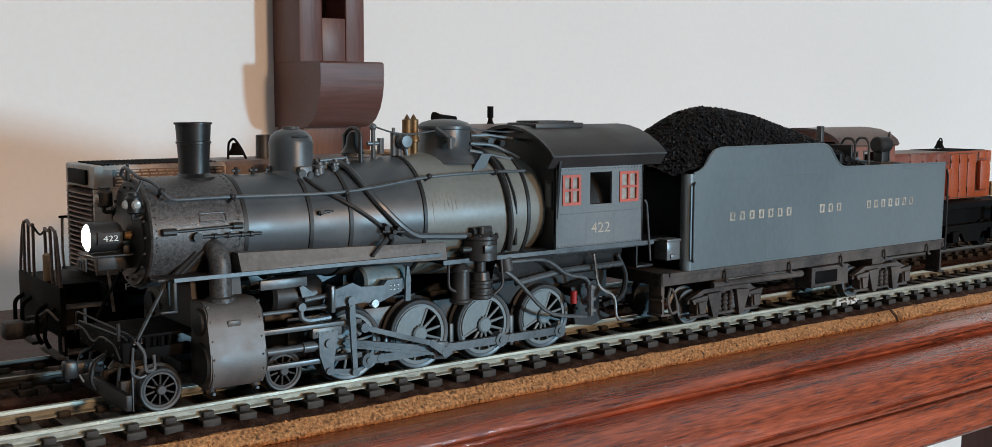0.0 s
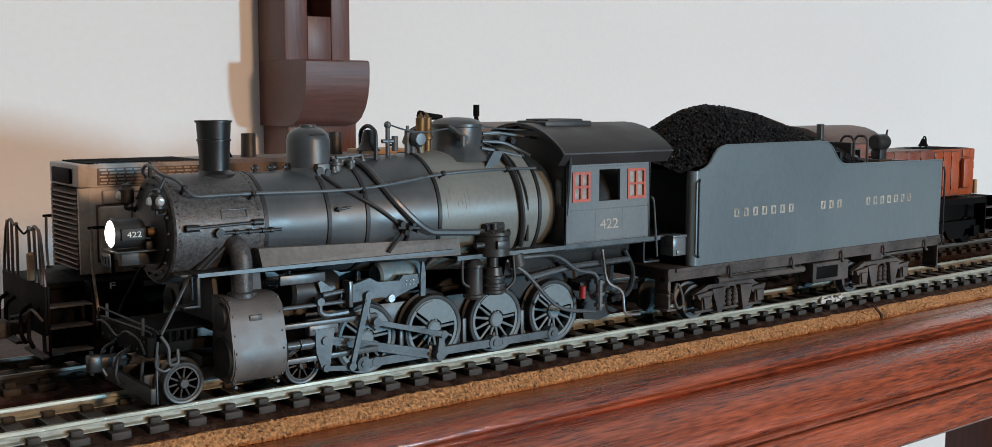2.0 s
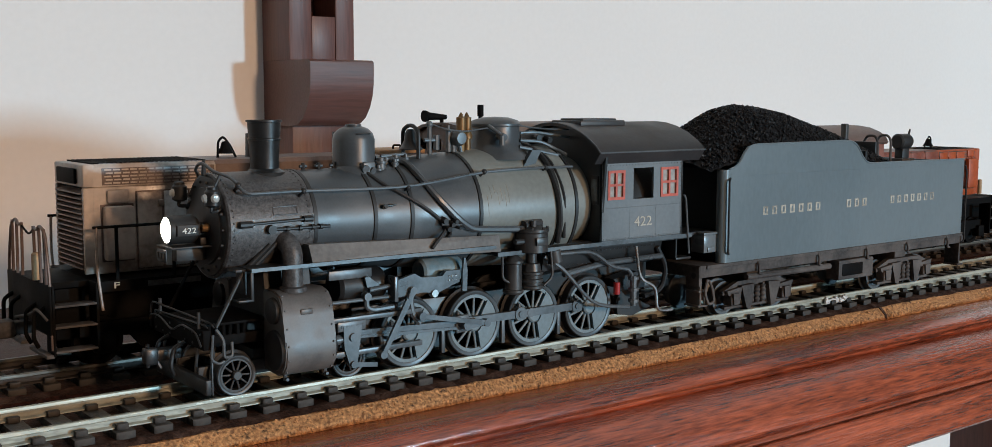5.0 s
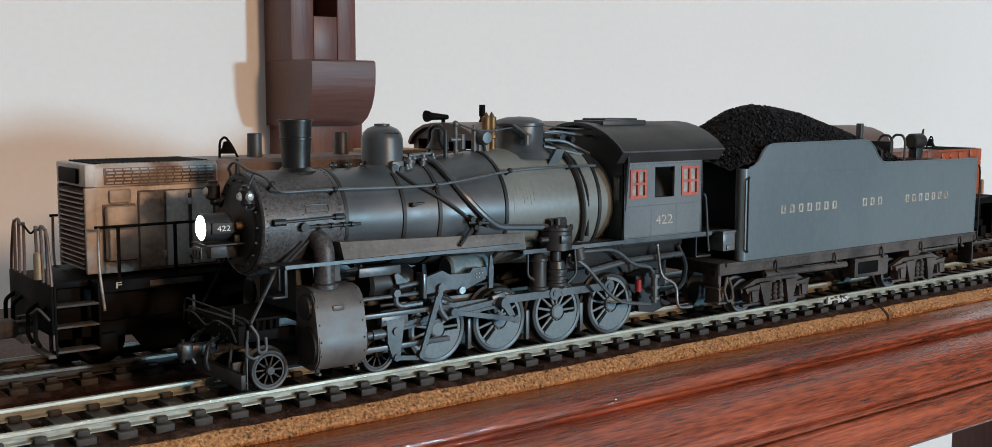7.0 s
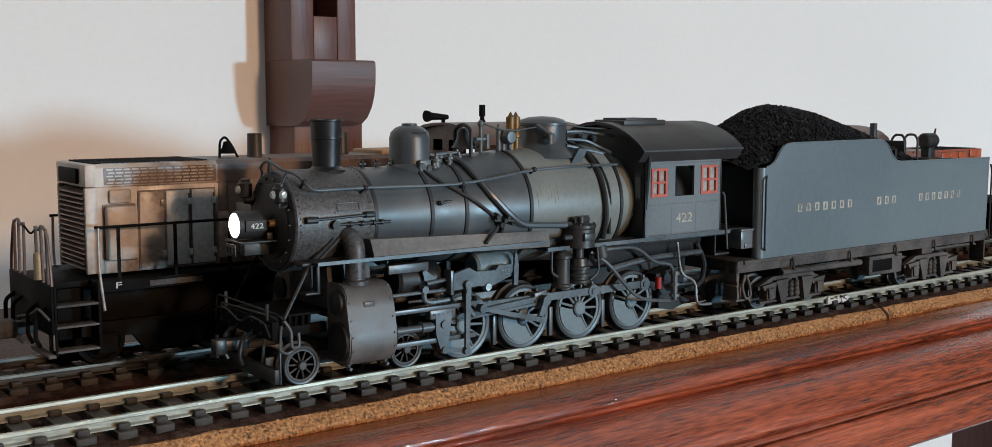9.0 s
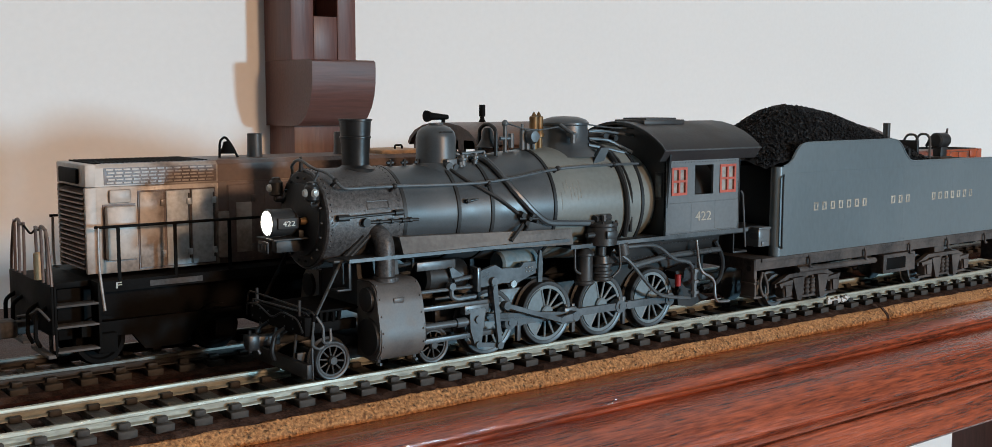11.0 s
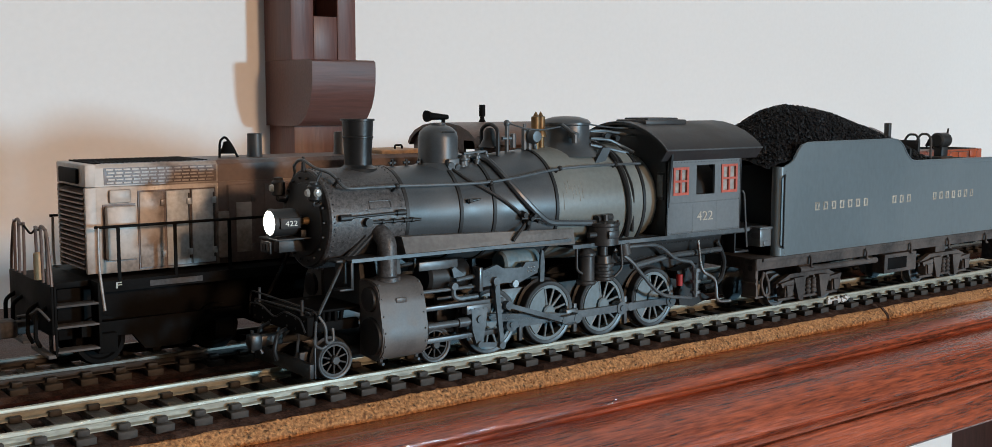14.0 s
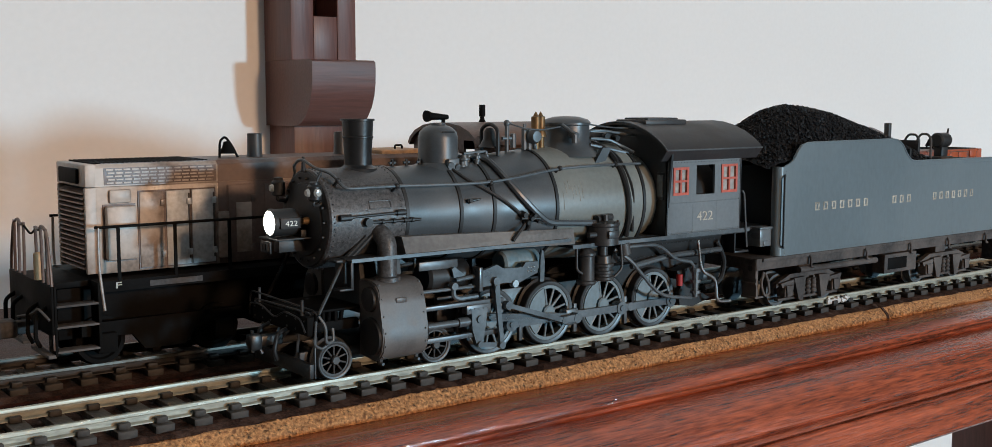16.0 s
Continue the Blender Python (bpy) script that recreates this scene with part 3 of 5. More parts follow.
def add_wheel(owner, c, s, r, spokes, rim, weight=None, name="wheel", pins=True, material=None, label=""):
    w = part(name, wheel_body(c, s, r, spokes, rim, weight, pins), material or WHEELM, owner, label, pivot=(c, 0, r))
    part("tyre", tyre(c, s, r, rim), TYREM, w, "dark tyre with a worn bright tread")
    for k in range(spokes):
        a = 2 * math.pi * (k + .5) / spokes
        d = Vector((math.cos(a), 0, math.sin(a)))
        o = Vector((c, s * 9.1, r))
        part("spoke", rod(B(), o + d * .2 * r, o + d * r * (rim + .04), .40 if r > 6 else .26, .30 if r > 6 else .22, 8), material or WHEELM, w)
    wheels.append((owner, w, c, r))
    return w


for i, c in enumerate(DRIVERS):
    for s in (-1, 1):
        add_wheel(loco, c, s, DR, 13, .77, REST + 180, "driving_wheel", True, WHEELM, "spoked driving wheel with a crescent counterweight")
    part("axle", rod(B(), (c, -7.5, DR), (c, 7.5, DR), 1.2), BLACK, loco)
for c in (124.0, 151.2):
    for s in (-1, 1):
        add_wheel(loco, c, s, SR, 10, .72, None, "truck_wheel", False, DARKGEAR, "small spoked lead wheel")
    part("axle", rod(B(), (c, -7.5, SR), (c, 7.5, SR), .9), BLACK, loco)
part("lead_truck_frame", box(box(B(), 117, 156, -6.2, -5.0, 3.2, 6.4, .3), 117, 156, 5.0, 6.2, 3.2, 6.4, .3), BLACK, loco)
part("lead_truck_bolster", box(B(), 130, 142, -5.2, 5.2, 4.5, 8.5, .3), BLACK, loco)
for s in (-1, 1):
    bm = box(B(), 154, 246, s * 6.4, s * 5.0, 6.0, 15.0, .2)
    part("main_frame", bm, BLACK, loco)
part("boiler_saddle", prism(B(), [(-9.5, 14), (9.5, 14), (7.5, 27.5), (-7.5, 27.5)], "x", 131.5, 142.5), BLACK, loco)
part("firebox", prism(B(), [(-6.4, 10.5), (6.4, 10.5), (6.8, 17.6), (11.8, 19.4), (13.2, 26), (-13.2, 26), (-11.8, 19.4), (-6.8, 17.6)], "x", 206, 248), BLACK, loco, "riveted black firebox under the running board")
bm = B()
rivets(bm, [(209 + 1.5 * k, -12.9, 23.4) for k in range(25)] + [(209 + 1.5 * k, -12.0, 20.2) for k in range(25)], .18)
part("firebox_rivets", bm, BARREL, loco)
part("mud_ring_pipe", pipe(B(), [(212, -13.4, 18.2), (226, -13.4, 20.0), (247, -13.4, 20.2)], .8), GEAR, loco)
part("side_tank", lathe(B(), [(170.2, 0), (170.2, 2.6), (170.8, 3.1), (181, 3.1), (181.6, 2.6), (181.6, 0)], (0, -9.5, 22.2), "x", 24), mat("rusty_blue_tank", (0.12, 0.20, 0.24), .5, dust=(0.25, 0.22, 0.18), dust_amt=.7, patch=220), loco, "flaking blue-grey air tank under the boiler")
part("air_tank", lathe(B(), [(148.2, 0), (148.2, 3.4), (149, 4.0), (159.6, 4.0), (160.4, 3.4), (160.4, 0)], (0, -8.2, 20.6), "x", 24), BLACK, loco)
part("tank_panel", box(B(), 145, 156, -12.2, -11.4, 22.8, 24.9, .2), GEAR, loco)

# cylinders, guides, crosshead
for s in (-1, 1):
    prof = [(8.5, 22.0), (13.4, 22.2), (15.6, 21.6), (16.9, 20.2), (17.6, 17.0), (18.6, 12.0), (19.0, 9.2), (18.6, 6.8), (17.2, 5.0), (14.6, 4.1), (8.5, 4.6)]
    bm = prism(B(), [(s * y, z) for y, z in prof], "x", CYLX0, CYLX1)
    bmesh.ops.bevel(bm, geom=[e for e in bm.edges if abs(e.verts[0].co.x - e.verts[1].co.x) < 1e-4], offset=.3, segments=2, affect="EDGES")
    cy = part("cylinder", bm, CYLM, loco, "worn grey cylinder casing with bolted ends")
    for x, d in ((CYLX0, -1), (CYLX1, 1)):
        part("cylinder_cover", lathe(B(), [(x + d * .0, 4.4), (x + d * .6, 4.2), (x + d * .9, 2.4), (x + d * .9, 0)], (0, s * 14.0, 9.6), "x", 28), BLACK, loco)
        part("valve_cover", lathe(B(), [(x + d * .0, 2.9), (x + d * .7, 2.7), (x + d * .9, 1.2), (x + d * .9, 0)], (0, s * 13.4, 18.0), "x", 24), BLACK, loco)
    bm = B()
    for x in (CYLX0 + .7, CYLX1 - .7):
        for y, z in ((15.9, 21.35), (17.3, 18.4), (18.1, 14.6), (18.85, 11.0), (18.85, 8.0), (17.6, 5.4)):
            rod(bm, (x, s * (y - .1), z), (x, s * (y + .22), z), .26, .16, 6)
    box(bm, 135.2, 138.0, s * 17.2, s * 17.75, 17.2, 18.4, .2)
    part("cylinder_bolts", bm, CYLM, loco)
    bm = B()
    for x in (132.5, 142.0):
        rod(bm, (x, s * 15.2, 4.6), (x, s * 15.2, 3.2), .55, .45, 8)
        rod(bm, (x, s * 15.2, 3.5), (x, s * 16.4, 3.5), .35)
    part("drain_cocks", bm, GEAR, loco)
    part("steam_pipe", pipe(B(), [(135.7, s * 13.2, 20.5), (135.7, s * 13.2, 31.2), (134.6, s * 7.5, 33.6)], 2.25, 20, 8), SMOKEBOX, loco, "thick grey steam pipe elbow")
    part("pipe_flange", lathe(B(), [(21.7, 3.0), (22.6, 3.0), (22.9, 2.4)], (135.7, s * 13.2, 0), "z", 24), SMOKEBOX, loco)
    for z, h, nm in ((14.2, .55, "guide_bar"), (6.6, .6, "guide_bar")):
        part(nm, box(B(), 143.2, 168.0, s * 14.6, s * 13.2, z - h, z + h, .15), GEAR, loco, "steel crosshead guide bar")
    part("valve_rod", rod(B(), (143, s * 13.6, 18.1), (163, s * 13.6, 18.1), .45), GEAR, loco)
    # frame bracket that carries the link
    plate = [(160.8, 18.0), (168, 18.4), (172, 17.9), (175.6, 19.2), (178.0, 19.9), (178.2, 22.8), (174.2, 22.8), (173.2, 21.7), (167.4, 21.9), (165.4, 23.0), (160.8, 21.9)]
    br = part("link_bracket", prism(B(), plate, "y", s * 15.3, s * 14.2), GEAR, loco, "pale steel valve gear bracket with bolts")
    bm = B()
    rivets(bm, [(175 + .95 * i, s * 15.3, 20.6 + .9 * j) for i in range(3) for j in range(2)], .3, "y", s)
    rod(bm, (170.8, s * 14.4, 17.9), (170.8, s * 15.8, 17.9), 1.0, .9, 12)
    part("bracket_bolts", bm, SILVER, loco)
    part("bracket_post", box(B(), 159.9, 160.9, s * 15.6, s * 12.4, 17.0, 22.8, .15), GEAR, loco)
    part("lift_arm", prism(B(), [(179.4, 17.4), (180.7, 17.4), (180.9, 22.2), (180.4, 25.2), (179.9, 25.4), (179.5, 22)], "y", s * 14.6, s * 13.9), GEAR, loco)
    part("yoke", pipe(B(), [(153.4, s * 14.0, 18.8), (153.4, s * 14.0, 16.4), (155, s * 14.0, 15.6), (160.4, s * 14.0, 15.8)], .65), GEAR, loco)
    part("yoke_end", rod(B(), (153.4, s * 13.2, 18.8), (153.4, s * 14.8, 18.8), 1.0, .9, 14), GEAR, loco)
    part("reach_rod", rod(B(), (154.5, s * 13.4, 20.0), (161, s * 13.4, 20.6), .55), GEAR, loco)
    part("bell_crank", prism(B(), [(154.2, 20.6), (157.6, 20.8), (154.4, 23.2), (153.6, 22.8)], "y", s * 13.2, s * 12.7), GEAR, loco)
    part("link", pipe(B(), [(165.8, s * 14.0, 20.6), (164.9, s * 14.0, 17.0), (165.6, s * 14.0, 13.4), (167.6, s * 14.0, 11.2)], .8, 8), GEAR, loco, "curved expansion link")
    for x in (176.6, 194.8, 213.0):
        part("brake_hanger", box(B(), x, x + 1.2, s * 9.9, s * 8.6, 2.0, 9.6, .3), GEAR, loco)

XC = 159.8   # crosshead pin at rest
ZX = 10.3


def rod_bar(bm, x0, z0, x1, z1, y0, y1, h0, h1):
    d = Vector((x1 - x0, 0, z1 - z0)).normalized()
    n = Vector((-d.z, 0, d.x))
    pts = [Vector((x0, 0, z0)) - n * h0, Vector((x1, 0, z1)) - n * h1, Vector((x1, 0, z1)) + n * h1, Vector((x0, 0, z0)) + n * h0]
    prism(bm, [(q.x, q.z) for q in pts], "y", y0, y1)


def eye(bm, x, z, y0, y1, r, seg=20):
    rod(bm, (x, y0, z), (x, y1, z), r, None, seg)


PX, PZ = CRANK * math.cos(radians(REST)), CRANK * math.sin(radians(REST))
moving = {}
for s in (-1, 1):
    bm = B()
    ya, yb = s * 11.4, s * 10.2
    pins = [(c + PX, DR + PZ) for c in DRIVERS]
    for (xa, za), (xb, zb) in zip(pins, pins[1:]):
        rod_bar(bm, xa, za, xb, zb, ya, yb, .95, .95)
        eye(bm, xa + 3.4, za, ya + s * .1, yb, 1.15, 14)
    for xa, za in pins:
        eye(bm, xa, za, ya + s * .25, yb - s * .05, 1.75)
        eye(bm, xa, za, ya + s * .55, ya, .8, 10)
        rod(bm, (xa, (ya + yb) / 2, za + 1.5), (xa, (ya + yb) / 2, za + 2.5), .5, .4, 8)
    moving["side_rod", s] = part("coupling_rod", bm, GEAR, loco, "grey steel coupling rod", pivot=(DRIVERS[1] + PX, 0, DR + PZ))
    bm = B()
    xm, zm = DRIVERS[1] + PX, DR + PZ
    ya, yb = s * 13.0, s * 11.8
    for q in (-1, 1):
        rod_bar(bm, XC + 1.0, ZX + q * .6, xm - 1.4, zm + q * .75, ya, yb, .28, .34)
    rod_bar(bm, XC, ZX, xm, zm, ya - s * .45, yb + s * .45, .55, .7)
    eye(bm, XC, ZX, ya, yb, 1.3)
    box(bm, xm - 2.1, xm + 2.1, ya - s * .1, yb, zm - 2.1, zm + 2.1, .4)
    moving["main_rod", s] = part("main_rod", bm, GEAR, loco, "grey steel main rod", pivot=(xm, 0, zm))
    bm = B()
    ex, ez = DRIVERS[1] + 1.2 * math.cos(radians(REST - 60)), DR + 1.2 * math.sin(radians(REST - 60))
    rod_bar(bm, xm, zm, ex, ez, s * 15.0, s * 14.2, 1.0, .7)
    eye(bm, xm, zm, s * 15.1, s * 13.0, 1.25)
    eye(bm, ex, ez, s * 15.3, s * 14.2, .9)
    moving["return_crank", s] = part("return_crank", bm, GEAR, loco, pivot=(DRIVERS[1], 0, DR))
    bm = B()
    rod_bar(bm, 168.6, 12.8, ex, ez, s * 15.9, s * 15.1, .55, .6)
    eye(bm, 168.6, 12.8, s * 16.1, s * 14.4, 1.05)
    eye(bm, ex, ez, s * 16.0, s * 15.1, .95)
    moving["eccentric_rod", s] = part("eccentric_rod", bm, GEAR, loco, pivot=(ex, 0, ez))
    bm = B()
    box(bm, 156.6, 163.8, s * 15.0, s * 12.9, 11.7, 13.9, .25)
    prism(bm, [(158.0, 13.0), (162.8, 13.0), (162.0, 8.0), (161.4, 3.8), (159.6, 3.8), (158.2, 8.0)], "y", s * 15.1, s * 13.7)
    rivets(bm, [(157.6 + 1.3 * k, s * 15.0, 12.8) for k in range(5)], .3, "y", s)
    eye(bm, XC + .6, ZX, s * 15.6, s * 14.8, .95, 14)
    rod(bm, (143.0, s * 14.0, 9.9), (158.4, s * 14.0, 9.9), .85, None, 12)
    rod(bm, (154.6, s * 14.0, 9.9), (157.4, s * 14.0, 9.9), 1.2, None, 12)
    rod_bar(bm, 160.4, 4.2, 166.4, 3.4, s * 15.5, s * 14.9, .55, .5)
    eye(bm, 160.4, 4.2, s * 15.6, s * 14.6, .8, 12)
    moving["crosshead", s] = part("crosshead", bm, GEAR, loco, "steel crosshead with its piston rod", pivot=(XC, 0, ZX))
    bm = B()
    rod_bar(bm, 164.6, 19.2, 166.4, 3.4, s * 16.2, s * 15.5, .75, .55)
    eye(bm, 164.6, 19.2, s * 16.3, s * 14.6, .95, 14)
    eye(bm, 164.75, 17.6, s * 16.4, s * 15.0, .7, 12)
    eye(bm, 166.4, 3.4, s * 16.4, s * 14.9, .9, 14)
    moving["combination_lever", s] = part("combination_lever", bm, GEAR, loco, pivot=(164.6, 0, 19.2))

# ---- boiler fittings ----
bm = lathe(B(), [(113.4, 2.5), (113.2, 3.05), (113.8, 3.2), (114.6, 3.05), (119.0, 3.05), (119.9, 2.4), (120.3, 1.0), (120.3, 0)], (0, 0, 35.1), "x", 32)
hl = part("headlight", bm, BLACK, loco, "cylindrical black headlight housing")
part("lens", lathe(B(), [(113.9, 2.75), (113.3, 2.7), (112.9, 2.0), (112.7, 0)], (0, 0, 35.1), "x", 32), LENS, hl, "glowing white headlight lens")
for s in (-1, 1):
    nb = part("number_board", box(B(), 114.4, 119.5, s * 3.5, s * 2.7, 33.9, 36.3, .15), BLACK, hl)
lettering("board_number", "422", 115.5, 118.5, 34.5, 35.65, -3.52, PALE, hl, "white numerals 422")
part("headlight_shelf", box(box(B(), 112.8, 122.6, -4.2, 4.2, 31.4, 31.8, .1), 115, 122.6, -1.2, 1.2, 28.4, 31.5, .1), BLACK, loco)
part("lamp_bracket", box(rod(B(), (119.6, 0, 35.1), (122.4, 0, 35.1), 1.2), 119.6, 121.0, -3.0, 3.0, 31.8, 33.4, .2), BLACK, loco)
# made-up yellow stub that imitates the headlight's spilled glow
part("lamp_glow_stub", lathe(B(), [(119.8, 0), (119.8, .7), (121.0, .9), (122.0, .6)], (0, -3.2, 35.4), "x", 12), BRASS, loco, "brass stub added for the yellow glow beside the headlight")
bm = box(B(), 111.9, 112.3, -3.0, 1.6, 28.6, 31.2, .1)
pl = part("number_plate", bm, BLACK, loco, "small dark plate under the headlight")
bm = B()
for k in range(3):
    box(bm, 111.7, 111.9, -2.4 + k * 1.4, -1.5 + k * 1.4, 29.2, 30.6)
part("plate_bars", bm, DUSTY, loco)
for s in (-1, 1):
    ml = part("marker_lamp", lathe(B(), [(40.2, .9), (40.6, 1.6), (43.4, 1.6), (43.9, 1.1), (44.4, 1.1), (44.6, .5), (44.6, 0)], (120.0, s * 8.6, 0), "z", 16), BLACK, loco, "black marker lamp with clear lenses")
    part("jewel", lathe(B(), [(118.5, 1.0), (117.9, .65), (117.85, 0)], (0, s * 8.6, 42.1), "x", 12), JEWEL, ml)
    part("jewel", lathe(B(), [(s * 10.1, 1.0), (s * 10.7, .65), (s * 10.75, 0)], (120.0, 0, 42.1), "y", 12), JEWEL, ml)
    part("lamp_bracket", pipe(B(), [(120.0, s * 8.6, 40.8), (119.6, s * 8.6, 39.2), (121.6, s * 7.8, 39.2), (122.6, s * 8.2, 40.4)], .4), BLACK, loco)
    hr = [(215, s * 12.9, 45.6), (200, s * 13.1, 45.7), (187, s * 12.9, 45.3), (166, s * 11.9, 42.4), (139.5, s * 11.5, 42.9), (126.0, s * 11.3, 42.8), (124.4, s * 8.8, 46.2), (122.2, s * 5.0, 47.2), (121.6, s * 1.8, 48.6), (121.6, 0, 48.9)]
    part("handrail", pipe(B(), hr, .36, 8), GEAR, loco, "thin steel handrail along the boiler")
    for x, y, z in ((139.5, 11.5, 42.9), (166, 11.9, 42.4), (187, 12.9, 45.3), (206, 13.0, 45.6), (125.2, 9.9, 44.6)):
        bm = rod(B(), (x, s * (y - 2.4), z - 1.5), (x, s * y, z), .38)
        bmesh.ops.create_uvsphere(bm, u_segments=10, v_segments=7, radius=.72, matrix=Matrix.Translation((x, s * y, z)))
        part("stanchion", bm, BLACK, loco)
part("grab_bow", pipe(B(), [(121.2, -7.0, 39.6), (120.2, -8.6, 43.9), (121.9, -8.2, 46.6)], .32), BLACK, loco)
part("top_pin", rod(B(), (122.0, 0, 46.2), (122.0, 0, 49.6), .6, .3), BLACK, loco)
for s in (-1, 1):
    k = (lambda d: 180 - d) if s > 0 else (lambda d: d)
    part("sand_pipe", pipe(B(), [skin(x, k(d), .5) for x, d in ((157.8, 112), (160.4, 139), (165.1, 156), (169.8, 170), (175.1, 187), (177.0, 196), (174.2, 216), (170.5, 226))], .42), BLACK, loco)
    part("injector_pipe", pipe(B(), [skin(x, k(d), .9) for x, d in ((165.5, 100), (169.5, 112), (170.2, 136), (173.2, 162), (177.9, 182), (182.0, 193), (189.0, 194.5), (199.0, 196))], .82), BARREL, loco, "thick pipe slanting across the boiler")
    part("feed_pipe", pipe(B(), [skin(x, k(d), .8) for x, d in ((205.6, 96), (207, 116), (207.6, 133), (208.0, 167), (208.6, 190), (209.4, 212))], .75), BLACK, loco)
    part("feed_pipe", pipe(B(), [skin(x, k(d), .6) for x, d in ((207.8, 100), (209.6, 130), (210.2, 165), (211.2, 208))], .45), BLACK, loco)
    bm = rod(B(), skin(125.1, k(175), .8), skin(141.0, k(173), .8), .33)
    rod(bm, skin(124.4, k(175), .8), skin(127.2, k(175), .8), .75)
    rod(bm, skin(139.2, k(173), .7), skin(141.4, k(173), .7), .7)
    part("blower_rod", bm, BLACK, loco)
    bm = rod(B(), skin(132.0, k(181.5), .8), skin(145.6, k(182), .8), .36)
    rod(bm, skin(131.6, k(181.5), 0), skin(131.6, k(181.5), 1.4), 1.0)
    for x in (135, 138, 141, 143):
        rod(bm, skin(x, k(181.8), .8), skin(x + .7, k(181.8), .8), .6)
    part("lubricator_line", bm, BLACK, loco)
    bm = rod(B(), skin(159.0, k(166), .6), skin(162.4, k(165), .9), .5, .2)
    rod(bm, skin(159.6, k(166), 0), skin(159.6, k(166), 1.3), .55)
    part("washout_plug", bm, BLACK, loco)
    for x0, d0, x1, d1 in ((134.2, 192, 128.2, 222), (131.8, 198, 126.4, 226)):
        part("smokebox_brace", rod(B(), skin(x0, k(d0), .2), skin(x1, k(d1), 1.6), .6), BLACK, loco)
    # far brace is near-black, its shade given by material
    part("front_brace", rod(B(), (125.0, s * 12.4, 27.2), (118.4, s * 12.7, 15.8), .36), DARKGEAR if s < 0 else DSLD, loco, "slanting pilot deck brace")
    bm = B()
    v = [bm.verts.new(q) for q in ((139.8, s * 14.7, 27.5), (190.6, s * 14.9, 26.0), (190.8, s * 13.9, 29.9), (139.6, s * 13.3, 31.4), (139.8, s * 9.5, 27.5), (190.6, s * 9.9, 26.0), (190.8, s * 12.4, 29.9), (139.6, s * 10.5, 31.4))]
    for f in ((0, 1, 2, 3), (7, 6, 5, 4), (0, 4, 5, 1), (3, 2, 6, 7), (0, 3, 7, 4), (1, 5, 6, 2)):
        bm.faces.new([v[q] for q in f])
    part("splash_panel", bm, PANEL, loco, "long sloping grey panel above the running board")
    if s < 0:
        bm = box(B(), 125.0, 125.7, -15.5, -15.0, 21.2, 26.9, .1)
        box(bm, 122.2, 125.7, -15.5, -12.4, 20.8, 21.3, .1)
        box(bm, 122.6, 125.2, -13.4, -9.0, 26.8, 27.4, .1)
        box(bm, 124.6, 125.2, -13.2, -9.2, 22.0, 26.9, .1)
        part("front_step", bm, BLACK, loco)
    # near edge pale, far edge black: light and shade put into the colour
    part("board_edge", box(B(), 125.1, 188.6, s * 15.75, s * 15.6, 26.9, 27.7), GEAR if s < 0 else BLACK, loco)
    part("board_edge", box(B(), 188.6, 256.0, s * 16.4, s * 16.2, 25.0, 26.0), GEAR if s < 0 else BLACK, loco)
    # rear pipework below the cab
    part("injector_pipe_low", pipe(B(), [(204.5, s * 14.6, 23.6), (209.6, s * 15.6, 20.4), (220.5, s * 15.6, 9.6), (233.0, s * 15.6, 7.9)], .5), GEAR, loco)
    part("delivery_pipe", pipe(B(), [(206, s * 15.0, 24.0), (220, s * 15.4, 23.9), (227, s * 15.4, 18.9), (234.0, s * 15.4, 18.0), (235.0, s * 15.4, 10.5)], .5), GEAR, loco)
    bm = rod(B(), (234.8, s * 15.4, 16.0), (234.8, s * 15.4, 8.0), 1.0, .8)
    for z in (9, 12, 15):
        rod(bm, (234.8, s * 15.4, z), (234.8, s * 15.4, z + .8), 1.45)
    part("injector", bm, GEAR, loco)
    part("overflow_pipe", pipe(B(), [(236, s * 15.0, 23.8), (237.2, s * 15.4, 14.8), (243.4, s * 15.4, 12.4), (243.6, s * 15.4, 5.6), (250, s * 15.0, 5.2)], .42), SILVER, loco, "bright bent overflow pipe")
    part("hose", pipe(B(), [(246, s * 12.8, 22.6), (249.4, s * 13.2, 17.0), (247.6, s * 13.4, 10.8), (241.0, s * 13.0, 9.6)], .75), BLACK, loco, "drooping black rubber hose")
    part("red_lamp", lathe(B(), [(11.0, 0), (11.0, .9), (14.2, .9), (14.2, 0)], (231.6, s * 12.4, 0), "z", 12), REDJ, loco, "small red cylinder behind the wheel")
    part("ash_pan", prism(B(), [(231.0, 15.0), (239.6, 16.4), (239.6, 13.4), (232.0, 12.6)], "y", s * 12.0, s * 8.0), BLACK, loco)
    part("equaliser", prism(B(), [(233, 9.0), (234.6, 11.6), (236.4, 9.8), (240, 8.8), (246, 6.0), (239, 4.2), (233.6, 5.0)], "y", s * 10.8, s * 9.4), BLACK, loco)
    part("cab_grab", pipe(B(), [(252.2, s * 16.6, 36.8), (253.0, s * 16.6, 35.8), (254.6, s * 16.6, 20.6)], .3), GEAR, loco)
    part("cab_step", box(box(B(), 250, 256, s * 16.2, s * 12, 19.0, 19.6, .1), 250.0, 250.5, s * 16, s * 12, 19.2, 25.0), BLACK, loco)

